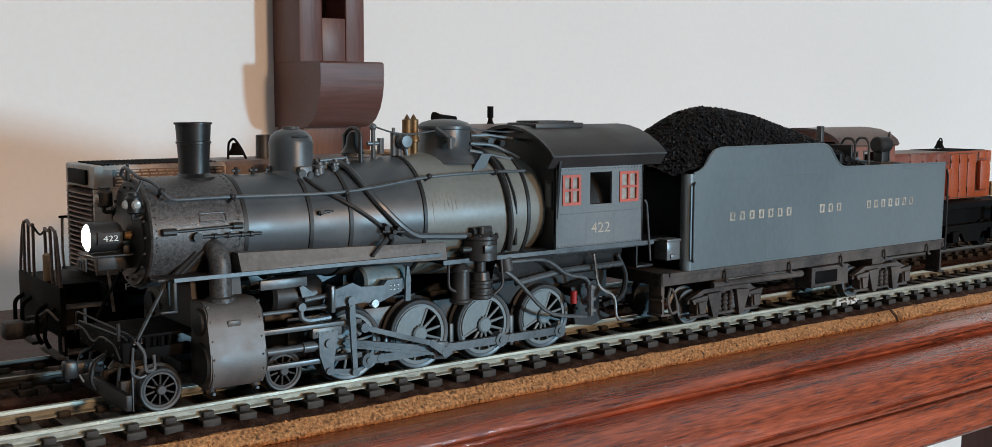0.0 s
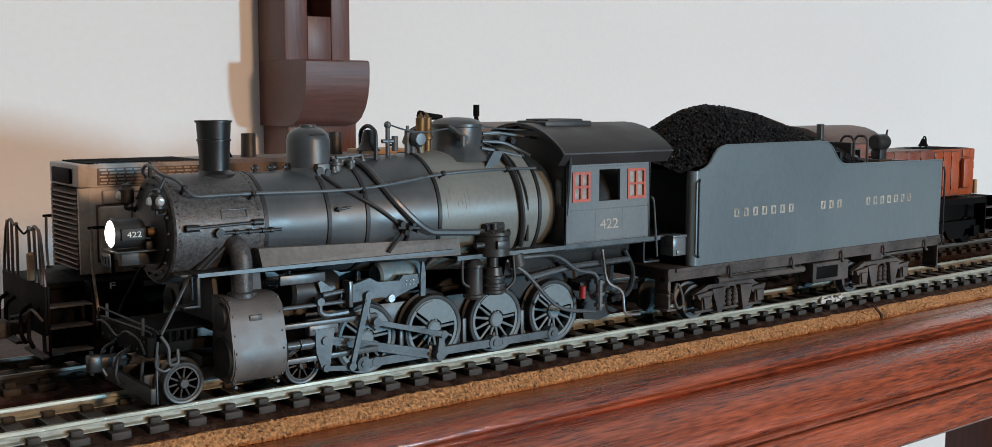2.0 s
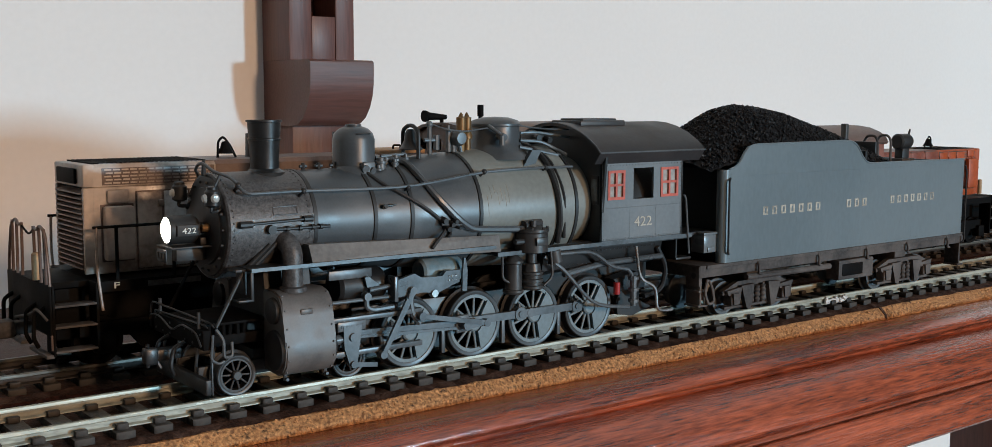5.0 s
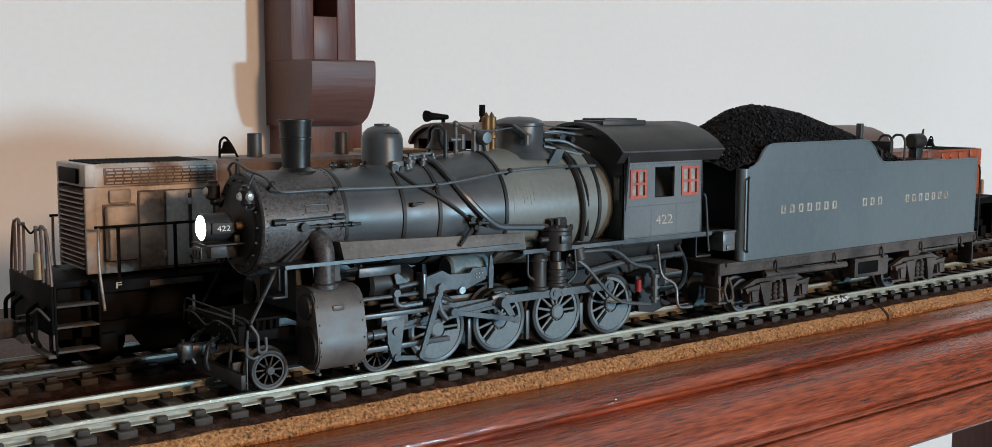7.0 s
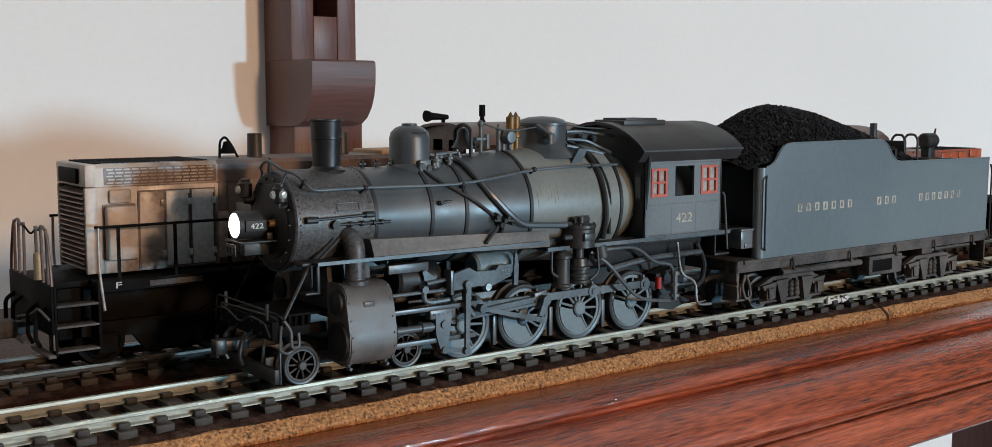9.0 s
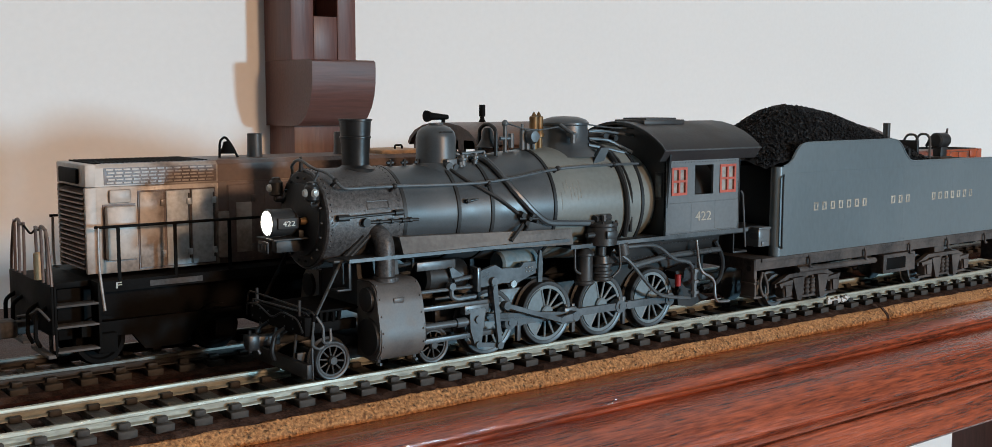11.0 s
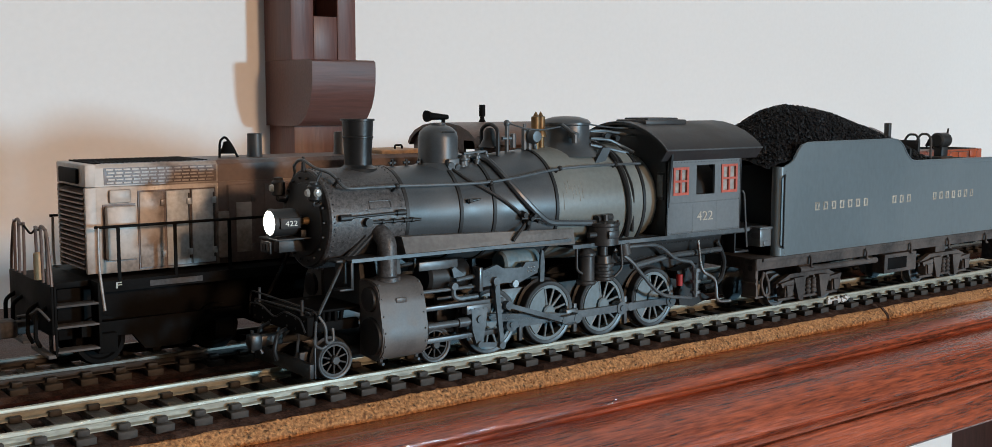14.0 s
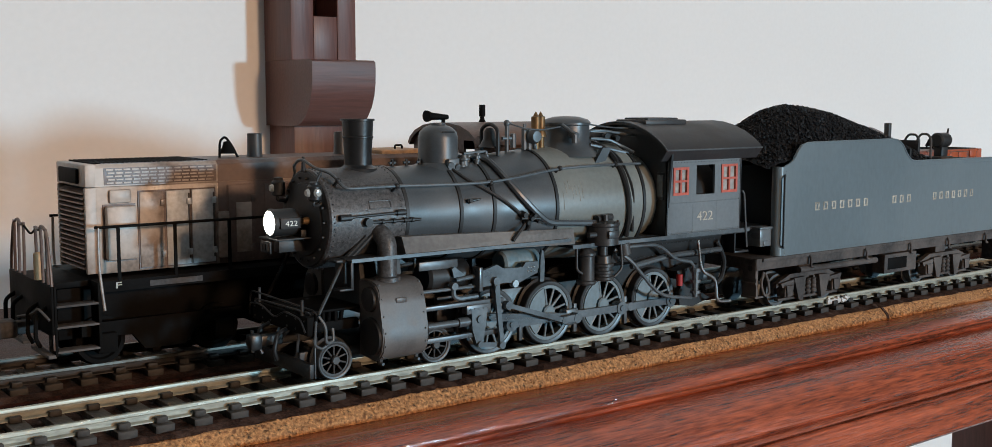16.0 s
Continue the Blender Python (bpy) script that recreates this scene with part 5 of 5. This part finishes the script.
# trucks
for cx in (288.5, 363.5):
    for dx in (-11.5, 11.5):
        for s in (-1, 1):
            w = part("tender_wheel", lathe(B(), [(s * 7.4, 4.9), (s * 9.9, 4.9), (s * 9.9, 4.1), (s * 9.5, 3.8), (s * 9.2, 1.6), (s * 9.9, 1.4), (s * 9.9, 0)], (cx + dx, 0, 4.9), "y", 32), GEAR, tender, pivot=(cx + dx, 0, 4.9))
            part("flange", lathe(B(), [(s * 6.9, 0), (s * 6.9, 5.5), (s * 7.3, 5.6), (s * 7.6, 4.9)], (cx + dx, 0, 4.9), "y", 32), GEAR, w)
            wheels.append((tender, w, cx + dx, 4.9))
    for s in (-1, 1):
        y0, y1 = s * 13.0, s * 11.4
        bm = prism(B(), [(cx - 15.5, 7.4), (cx - 9, 9.9), (cx + 9, 9.9), (cx + 15.5, 7.4), (cx + 15.5, 6.2), (cx + 8.6, 8.6), (cx - 8.6, 8.6), (cx - 15.5, 6.2)], "y", y0, y1)
        part("arch_bar", bm, DUSTY, tender, "dusty upper arch bar of the truck")
        for q in (-1, 1):
            part("hanger_plate", prism(B(), [(cx + q * 3.2, 8.9), (cx + q * 8.8, 8.7), (cx + q * 6.4, 2.0), (cx + q * 4.6, 1.6)], "y", s * 14.4, s * 12.9), DUSTY, tender, "dusty wedge-shaped truck plate")
            part("truck_post", box(B(), cx + q * 2.2, cx + q * 3.2, y0, y1, 2.6, 9.0, .2), DUSTY, tender)
        part("tie_bar", box(B(), cx - 14.6, cx + 14.6, y0, y1, 2.0, 2.8, .2), DUSTY, tender)
        for dx in (-11.5, 11.5):
            jb = part("journal_box", box(B(), cx + dx - 1.9, cx + dx + 1.9, s * 14.6, s * 11.2, 3.2, 7.0, .5), DUSTY, tender)
            part("lid", prism(B(), [(cx + dx - 1.6, 6.8), (cx + dx + 1.6, 6.8), (cx + dx + 1.2, 3.6), (cx + dx - 1.2, 3.6)], "y", s * 15.1, s * 14.5), DUSTY, jb)
            part("axle_guide", prism(B(), [(cx + dx - 3.4, 7.6), (cx + dx + 3.4, 8.4), (cx + dx + 2.6, 6.6), (cx + dx - 2.6, 6.2)], "y", s * 14.2, s * 12.6), DUSTY, tender)
        for dx in (-2.6, 0, 2.6):
            part("truck_spring", lathe(B(), [(3.0 + .7 * k, 1.1 if k % 2 else .8) for k in range(8)], (cx + dx, s * 12.6, 0), "z", 10), DUSTY, tender)
    part("truck_bolster", box(B(), cx - 3, cx + 3, -11.5, 11.5, 6.0, 13.0, .3), DUSTY, tender)


# ---- diesel switchers on the back track ----
def diesel(x0, hood, nose, hood_mat, cab_mat, top, cab_top, label, flip=False, cab_len=42.0):
    """hood switcher whose hood end stands at x0 and cab lies towards +x (towards -x when flipped)"""
    f = -1 if flip else 1
    yc = 47.0
    top_z, sill = top, 20.6

    def X(d):
        return x0 + f * d

    d = thing("diesel_switcher", (X(70), yc, 0), label, "locomotive", "diesels on the back track")

    def bx(bm, a, b, y0, y1, z0, z1, bev=0.0):
        return box(bm, min(X(a), X(b)), max(X(a), X(b)), yc + y0, yc + y1, z0, z1, bev)

    # two doors carry painted window light on the first diesel only
    pale = hood_mat if flip else DOORLIGHT
    hw = 10.5
    c0, c1 = hood, hood + cab_len
    body = bx(B(), 1.0, hood, -hw, hw, sill + .8, top_z - 5.2, .4)
    part("hood", body, hood_mat, d, "weathered hood side with doors and grime")
    # rear hood pieces in the darker colour, standing for shade along the hood
    part("hood_rear", bx(B(), 31.5, hood, -hw - .15, hw + .15, sill + .8, top_z - 4.8, .3), cab_mat, d, "rear hood in darker brown, shade put into the colour")
    up = [(-hw - .2, top_z - 5.2), (-hw - .2, top_z - .9), (-hw + .8, top_z), (hw - .8, top_z), (hw + .2, top_z - .9), (hw + .2, top_z - 5.2)]
    part("upper_hood", prism(B(), [(yc + y, z) for y, z in up], "x", min(X(.4), X(hood)), max(X(.4), X(hood))), hood_mat, d)
    up2 = [(y * 1.012, z + .06) for y, z in up]
    part("rear_upper_hood", prism(B(), [(yc + y, z) for y, z in up2], "x", min(X(31.5), X(hood)), max(X(31.5), X(hood))), cab_mat, d)
    part("roof_sheet", bx(B(), 3.0, hood, -hw + 1.0, hw - 1.0, top_z - .2, top_z + .16), DSL2, d, "dark brown roof sheet")
    bm = B()
    for r in range(5):
        for k in range(13):
            a = 3.8 + 2.05 * k + (r % 2) * .3
            bx(bm, a, a + 1.6, -hw - .45, -hw - .15, top_z - 4.6 + r * .78, top_z - 4.25 + r * .78)
    # flat darker plate, painted shade between the louvre slats
    part("louvre_shade_plate", bx(B(), 3.2, 31.0, -hw - .27, -hw - .1, top_z - 4.9, top_z - .9), DSL2, d)
    part("side_louvres", bm, hood_mat, d, "rows of narrow slots under the roof edge")
    bm = B()
    for k in range(26):
        bx(bm, 1.5 + 1.1 * k, 2.0 + 1.1 * k, -hw + 1.2, hw - 1.2, top_z, top_z + .35)
    part("roof_grille", bm, DSLD, d, "ribbed dark roof grille")
    part("roof_end", bx(B(), -1.2, 1.5, -hw - .25, hw + .25, top_z - 5.3, top_z + .05, .45), hood_mat, d)
    nb = part("number_box", bx(B(), -2.0, -1.2, -6.6, 6.6, top_z - 4.6, top_z - 1.0, .3), DSLD, d)
    # end radiator shutters
    part("radiator_core", bx(B(), .2, 1.4, -hw + .6, hw - .6, sill + 1.5, top_z - 5.6), DSLD, d)
    rad = part("radiator_frame", bx(bx(B(), -1.2, 1.4, -hw, -hw + 1.1, sill + 1, top_z - 5.4, .2), -1.2, 1.4, hw - 1.1, hw, sill + 1, top_z - 5.4, .2), hood_mat, d)
    n = 16
    for k in range(n):
        z = sill + 2.0 + k * (top_z - 5.8 - sill - 2.0) / n
        bm = prism(B(), [(X(-1.5), z), (X(.6), z + .9), (X(.6), z + 1.2), (X(-1.5), z + .35)], "y", yc - hw + 1.0, yc + hw - 1.0)
        # darker than the tan hood: the unlit end's shade as colour
        part("shutter", bm, DSL2, rad)
    # doors, hinges and boxes on the side
    # darker plate added behind the box to draw its gap shadow
    part("box_gap_shade", bx(B(), 2.7, 10.5, -hw - .25, -hw, 24.2, 37.8), DSL2, d)
    part("sand_box", bx(B(), 3.0, 10.2, -hw - 2.2, -hw, 24.6, 37.4, .7), hood_mat, d, "raised box on the hood side")
    part("box_hatch", bx(B(), 4.2, 9.4, -hw - .9, -hw, 38.0, 41.2, .5), hood_mat, d)
    for a, b, m, z1 in ((11.4, 17.4, hood_mat, 40.4), (18.0, 24.0, pale, 40.4), (24.5, 30.4, pale, 40.4), (34.0, 41.0, cab_mat, 41.0), (44, 51, cab_mat, 41), (53, 60, cab_mat, 41)):
        if a > hood - 8:
            continue
        # larger dark plate behind each door paints the shadow of its gap
        part("door_gap_shade", bx(B(), a - .3, b + .3, -hw - .22, -hw + .1, 21.9, z1 + .3), DSL2, d)
        dr = part("hood_door", bx(B(), a, b, -hw - .5, -hw + .1, 22.2, z1, .18), m, d, "hinged hood door" if m is not DOORLIGHT else "hood door with bluish window light put into its colour")
        for z in (25.2, 37.6):
            part("hinge", bx(B(), b - .9, b + .3, -hw - .9, -hw - .4, z - .8, z + .8, .15), m, dr)
        if m is DOORLIGHT:
            part("latch", bx(B(), b - .5, b - .15, -hw - .8, -hw - .5, 23.5, 39.6, .1), DUSTY, dr)
    part("filter_box", bx(B(), 30.8, 34.0, -hw - 1.4, -hw, 23.0, 34.6, .5), hood_mat, d)
    part("door_panel", bx(B(), 36.0, 40.2, -hw - .75, -hw - .45, 24, 36.6, .15), hood_mat, d)
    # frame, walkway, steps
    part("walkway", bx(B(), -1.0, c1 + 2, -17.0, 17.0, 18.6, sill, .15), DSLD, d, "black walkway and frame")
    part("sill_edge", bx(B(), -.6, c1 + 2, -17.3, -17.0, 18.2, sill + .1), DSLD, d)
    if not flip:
        part("walkway_patch", bx(B(), 11, 24, -17.45, -17.3, 18.7, 20.0), DUSTY, d, "grey patch on the sill")
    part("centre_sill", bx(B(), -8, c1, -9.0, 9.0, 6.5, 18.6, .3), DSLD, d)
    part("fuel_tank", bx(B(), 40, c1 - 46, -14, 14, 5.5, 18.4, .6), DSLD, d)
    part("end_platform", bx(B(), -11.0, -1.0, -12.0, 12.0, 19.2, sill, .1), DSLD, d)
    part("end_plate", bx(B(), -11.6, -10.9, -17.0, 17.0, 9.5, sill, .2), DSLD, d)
    for s in (-1, 1):
        st = part("step_well", bx(bx(B(), -11.0, -10.4, s * 17.2, s * 12, 4.6, sill, .1), -1.2, -.5, s * 17.2, s * 12, 4.6, sill, .1), DSLD, d, "black step well with worn treads")
        for z in (5.2, 10.8, 15.6):
            part("tread", bx(B(), -10.6, -1.0, s * 17.2, s * 13, z, z + .5, .08), DUSTY, st)
        # handrails
        rail = [(X(-1.4), yc + s * 17.0, 33.2), (X(c0 - 1), yc + s * 17.0, 33.2)]
        if flip:
            continue
        part("side_handrail", pipe(B(), rail, .35), DSLD, d, "black side handrail")
        for a in (4.0, 17.6, 31.4, 46, 60, 74):
            pb = bx(B(), a - .35, a + .35, s * 17.2, s * 16.7, sill - 1, 33.2)
            part("stanchion", pb, DSLD, d)
        part("step_rail", pipe(B(), [(X(-.6), yc + s * 17.0, 33.2), (X(-.8), yc + s * 17.2, 24.0), (X(.2), yc + s * 17.4, 14.0)], .35), hood_mat, d)
        part("end_rail", pipe(B(), [(X(-11.0), yc + s * 16.6, 6), (X(-11.2), yc + s * 16.6, 22), (X(-11.0), yc + s * 13.6, 32.6), (X(-11.0), yc + s * 9.5, 33.8), (X(-11.0), yc + s * 7.4, 32.4), (X(-11.0), yc + s * 5.2, 33.0)], .36), DSL2, d)
        for q in (13.4, 9.6, 5.4):
            part("end_stanchion", rod(B(), (X(-11.0), yc + s * q, sill), (X(-11.0), yc + s * (q - .6), 33.2), .36), DSL2, d)
    part("pale_post", lathe(B(), [(20.8, .9), (21, 1.0), (26.8, 1.0), (27.2, .6)], (X(-11.0), yc - 5.8, 0), "z", 12), CREAM, d, "pale tan sleeve on the end rail")
    part("chain", pipe(B(), [(X(-11), yc - 5, 32.6), (X(-11), yc - 1, 30.8), (X(-11), yc + 5, 32.6)], .25), DSLD, d)
    bm = bx(B(), -17, -11, -1.6, 1.6, 7.6, 10.6, .4)
    bx(bm, -20, -15, -2.4, 2.4, 7.0, 11.2, .8)
    part("coupler", bm, DUSTY, d)
    for q in (-13, -6.5, 6.5, 13):
        part("air_hose", pipe(B(), [(X(-11.4), yc + q, 15.4), (X(-13.8), yc + q * .98, 14.0), (X(-14.0), yc + q * .95, 8.4), (X(-12.8), yc + q * .9, 6.2)], .5), DSLD, d)
    part("foot_plate", bx(B(), -12.6, -10.8, -17, -3.4, 4.2, 5.0, .15), DUSTY, d)
    part("foot_plate", bx(B(), -12.6, -10.8, 3.4, 17, 4.2, 5.0, .15), DUSTY, d)
    part("lift_lever", pipe(B(), [(X(-12), yc - 16.6, 13), (X(-13.6), yc - 14, 15.6), (X(-13), yc - 8, 13.4), (X(-15), yc - 2, 12)], .3), DUSTY, d)
    # cab
    cabw = 17.0
    wins = [(c0 + .1 * cab_len, c0 + .26 * cab_len), (c0 + .36 * cab_len, c0 + .60 * cab_len), (c0 + .69 * cab_len, c0 + .88 * cab_len)]
    for s in (-1, 1):
        bm = B()
        y0, y1 = s * cabw, s * (cabw - .8)
        edges = [c0] + [q for w in wins for q in w] + [c1]
        for k in range(len(edges) - 1):
            if k % 2 == 0:
                bx(bm, edges[k], edges[k + 1], y0, y1, sill, cab_top - 5.6)
            else:
                bx(bm, edges[k], edges[k + 1], y0, y1, sill, 37)
                bx(bm, edges[k], edges[k + 1], y0, y1, cab_top - 8.4, cab_top - 5.6)
        part("cab_side", bm, cab_mat, d)
        for w in wins:
            fr = part("cab_window", bx(bx(bx(bx(B(), w[0], w[0] + .6, y0 - s * -.2, y1, 37, cab_top - 8.4), w[1] - .6, w[1], y0 + s * .2, y1, 37, cab_top - 8.4), w[0] + .6, w[1] - .6, y0 + s * .2, y1, 37, 37.6), w[0] + .6, w[1] - .6, y0 + s * .2, y1, cab_top - 9, cab_top - 8.4), DUSTY, d)
    for a in (c0, c1 - .8):
        bm = B()
        ys = [-cabw + .8, -14.4, -9.2, -6.4, -1.6, 1.6, 6.4, 9.2, 14.4, cabw - .8]
        for k in range(9):
            z0 = top_z - .2 if a == c0 else sill
            if k % 2:
                bx(bm, a, a + .8, ys[k], ys[k + 1], sill, 40.4)
                bx(bm, a, a + .8, ys[k], ys[k + 1], cab_top - 5.0, cab_top - 3.6)
            else:
                bx(bm, a, a + .8, ys[k], ys[k + 1], sill, cab_top - 3.6)
        part("cab_end", bm, cab_mat, d, "cab end wall with narrow windows")
    half = [(cabw + .9, cab_top - 6.2), (cabw - .2, cab_top - 4.4), (14, cab_top - 2.4), (9.5, cab_top - .8), (4, cab_top - .1), (0, cab_top)]
    outer = [(-y, z) for y, z in half] + half[-2::-1]
    inner = [(y * .96, z - .8) for y, z in outer[::-1]]
    part("cab_roof", prism(B(), [(yc + y, z) for y, z in outer + inner], "x", min(X(c0 - 1.6), X(c1 + 1.6)), max(X(c0 - 1.6), X(c1 + 1.6))), DSL2, d, "arched weathered cab roof")
    fill = [(y * .95, z - 1) for y, z in outer]
    for a in (c0 + .05, c1 - .85):
        part("cab_gable", prism(B(), [(yc + y, z) for y, z in fill + [(cabw - 1, cab_top - 5.0), (-cabw + 1, cab_top - 5.0)]], "x", min(X(a), X(a + .7)), max(X(a), X(a + .7))), cab_mat, d)
    # roof things
    for q in () if flip else (46.7, 72.6):
        part("exhaust_pipe", lathe(B(), [(top_z - .4, 2.4), (top_z + .8, 2.0), (top_z + 6.2, 1.9), (top_z + 6.3, 1.5), (top_z + 2, 1.4)], (X(q), yc, 0), "z", 20), DARKGEAR, d, "sooty grey exhaust stack")
    bq = 22.0 if flip else 39.0
    b = part("roof_bell", lathe(B(), [(top_z + 4.4, 0), (top_z + 4.2, .9), (top_z + 2.8, 1.3), (top_z + 1.6, 2.0), (top_z + 1.2, 2.3), (top_z + 1.2, 0)], (X(22.0 if flip else 39.0), yc, 0), "z", 16), DSLD, d, "little bell on the hood roof")
    part("bell_frame", pipe(B(), [(X(bq - 2.2), yc, top_z - .2), (X(bq - 2), yc, top_z + 4.4), (X(bq - .6), yc, top_z + 5.6), (X(bq + 1.2), yc, top_z + 3.4), (X(bq + 3), yc, top_z - .2)], .32), DSLD, b)
    if hood > 90:
        part("tan_hatch", bx(B(), 81, 96, -8, 8, top_z - .4, top_z + 1.2, .3), CREAM, d, "tan roof hatch before the cab")
        part("hatch_ring", pipe(B(), [(X(89), yc - 2, top_z + .9), (X(89), yc - 2, top_z + 2.2), (X(91.4), yc - 2, top_z + 2.2), (X(91.4), yc - 2, top_z + .9)], .3), DSLD, d)
    if not flip:
        bm = B()
        for q, ln in ((-1.3, 6.5), (1.3, 5.2)):
            rod(bm, (X(c0 - .2), yc + q, cab_top + 1.6), (X(c0 - .2 - ln), yc + q, cab_top + 1.9), .7, 1.2, 12)
            rod(bm, (X(c0 - .2 - ln), yc + q, cab_top + 1.9), (X(c0 - 1.0 - ln), yc + q, cab_top + 1.9), 1.5, 1.7, 12)
        rod(bm, (X(c0 - .8), yc, cab_top - .9), (X(c0 - .8), yc, cab_top + 2), .6)
        part("air_horn", bm, DSLD, d, "twin black air horn")
        part("antenna", lathe(B(), [(cab_top - .3, 1.3), (cab_top + .6, .8), (cab_top + 1.6, .6), (cab_top + 1.7, .95), (cab_top + 5.2, .95), (cab_top + 5.2, 0)], (X(c0 + 13.5), yc, 0), "z", 12), DSLD, d)
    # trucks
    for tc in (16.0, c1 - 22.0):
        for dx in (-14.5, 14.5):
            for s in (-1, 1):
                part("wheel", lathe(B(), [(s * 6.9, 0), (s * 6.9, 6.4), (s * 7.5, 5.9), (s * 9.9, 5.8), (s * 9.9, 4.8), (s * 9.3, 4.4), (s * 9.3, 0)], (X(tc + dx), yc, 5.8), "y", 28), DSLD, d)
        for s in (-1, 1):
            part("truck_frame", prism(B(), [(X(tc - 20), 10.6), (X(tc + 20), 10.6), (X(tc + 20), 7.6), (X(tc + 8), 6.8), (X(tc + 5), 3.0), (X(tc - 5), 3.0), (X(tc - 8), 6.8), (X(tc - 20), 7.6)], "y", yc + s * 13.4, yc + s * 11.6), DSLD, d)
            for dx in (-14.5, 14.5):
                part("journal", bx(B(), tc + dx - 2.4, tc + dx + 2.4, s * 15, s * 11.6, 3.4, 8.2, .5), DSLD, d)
    return d


dz = diesel(86.0, 108.0, True, DSL, DSL2, 47.2, 55.6, "weathered brown model diesel switcher with end radiator shutters")
lettering("end_letter", "F", 89.0, 90.3, 18.9, 20.3, 29.6, PALE, dz, "pale letter F on the frame")
diesel(471.0, 80.0, False, ORANGE, BROWNCAB, 41.4, 52.4, "weathered orange model diesel switcher behind the tender", flip=True, cab_len=34.0)


# ---- what moves ----
SHIFT = [(0.0, -41.9), (0.5, -39.9), (1.0, -38.1), (1.5, -36.1), (2.0, -34.0), (2.5, -32.2), (3.0, -30.6), (3.5, -28.9), (4.0, -27.0), (4.8, -24.0),
         (5.6, -21.1), (6.5, -17.8), (7.0, -16.0), (7.5, -14.1), (8.0, -12.2), (8.5, -10.3), (9.0, -8.3), (9.7, -5.6), (10.4, -2.9), (10.9, -1.0),
         (11.2, -0.1), (11.5, 0.0), (12.0, 0.0), (14.0, 0.0), (16.0, 0.0)]


def shift_at(t):
    for (a, sa), (b, sb) in zip(SHIFT, SHIFT[1:]):
        if a <= t <= b:
            return sa + (sb - sa) * (t - a) / (b - a)
    return 0.0


TIMES = sorted({round(.25 * k, 2) for k in range(47)} | {t for t, _ in SHIFT})


def motions():
    for ob in (loco, tender):
        b = base_of(ob)
        walk(ob, [(t, pose((b.x + s) * MM, b.y * MM, b.z * MM)) for t, s in SHIFT])
    for owner, w, c, r in wheels:
        b = base_of(owner)
        walk(w, [(t, pose((c - b.x) * MM, 0, (r - b.z) * MM, 0, math.degrees(s / (r * ROLL / DR)), 0)) for t, s in SHIFT])
    o = base_of(loco)

    def key(ob, fn):
        walk(ob, [(t, fn(math.radians(REST) - shift_at(t) / ROLL)) for t in TIMES])

    def at(x, z, turn=0.0):
        return pose((x - o.x) * MM, 0, (z - o.z) * MM, 0, turn, 0)

    xm, zm = DRIVERS[1] + PX, DR + PZ
    length = math.hypot(xm - XC, zm - ZX)
    rest_rod = math.atan2(ZX - zm, XC - xm)

    def pin(a):
        return DRIVERS[1] + CRANK * math.cos(a), DR + CRANK * math.sin(a)

    def cross(a):
        x, z = pin(a)
        return x - math.sqrt(length ** 2 - (ZX - z) ** 2)

    def main_rod(a):
        x, z = pin(a)
        now = math.atan2(ZX - z, cross(a) - x)
        return at(x, z, math.degrees((rest_rod - now + math.pi) % (2 * math.pi) - math.pi))

    ecc0 = radians(REST - 60)
    ex0, ez0 = DRIVERS[1] + 1.2 * math.cos(ecc0), DR + 1.2 * math.sin(ecc0)
    rest_ecc = math.atan2(12.8 - ez0, 168.6 - ex0)

    def ecc_rod(a):
        b = a - radians(60)
        x, z = DRIVERS[1] + 1.2 * math.cos(b), DR + 1.2 * math.sin(b)
        now = math.atan2(12.8 - z, 168.6 - x - (x - ex0) * -.85)
        return at(x, z, math.degrees((rest_ecc - now + math.pi) % (2 * math.pi) - math.pi))

    rest_comb = math.atan2(166.4 - 164.6, 15.8)
    for s in (-1, 1):
        key(moving["side_rod", s], lambda a: at(*pin(a)))
        key(moving["main_rod", s], main_rod)
        key(moving["return_crank", s], lambda a: at(DRIVERS[1], DR, math.degrees(radians(REST) - a)))
        key(moving["eccentric_rod", s], ecc_rod)
        key(moving["crosshead", s], lambda a: at(cross(a), ZX))
        key(moving["combination_lever", s], lambda a: at(164.6, 19.2, math.degrees(rest_comb - math.atan2(166.4 + cross(a) - cross(radians(REST)) - 164.6, 15.8))))


motions()
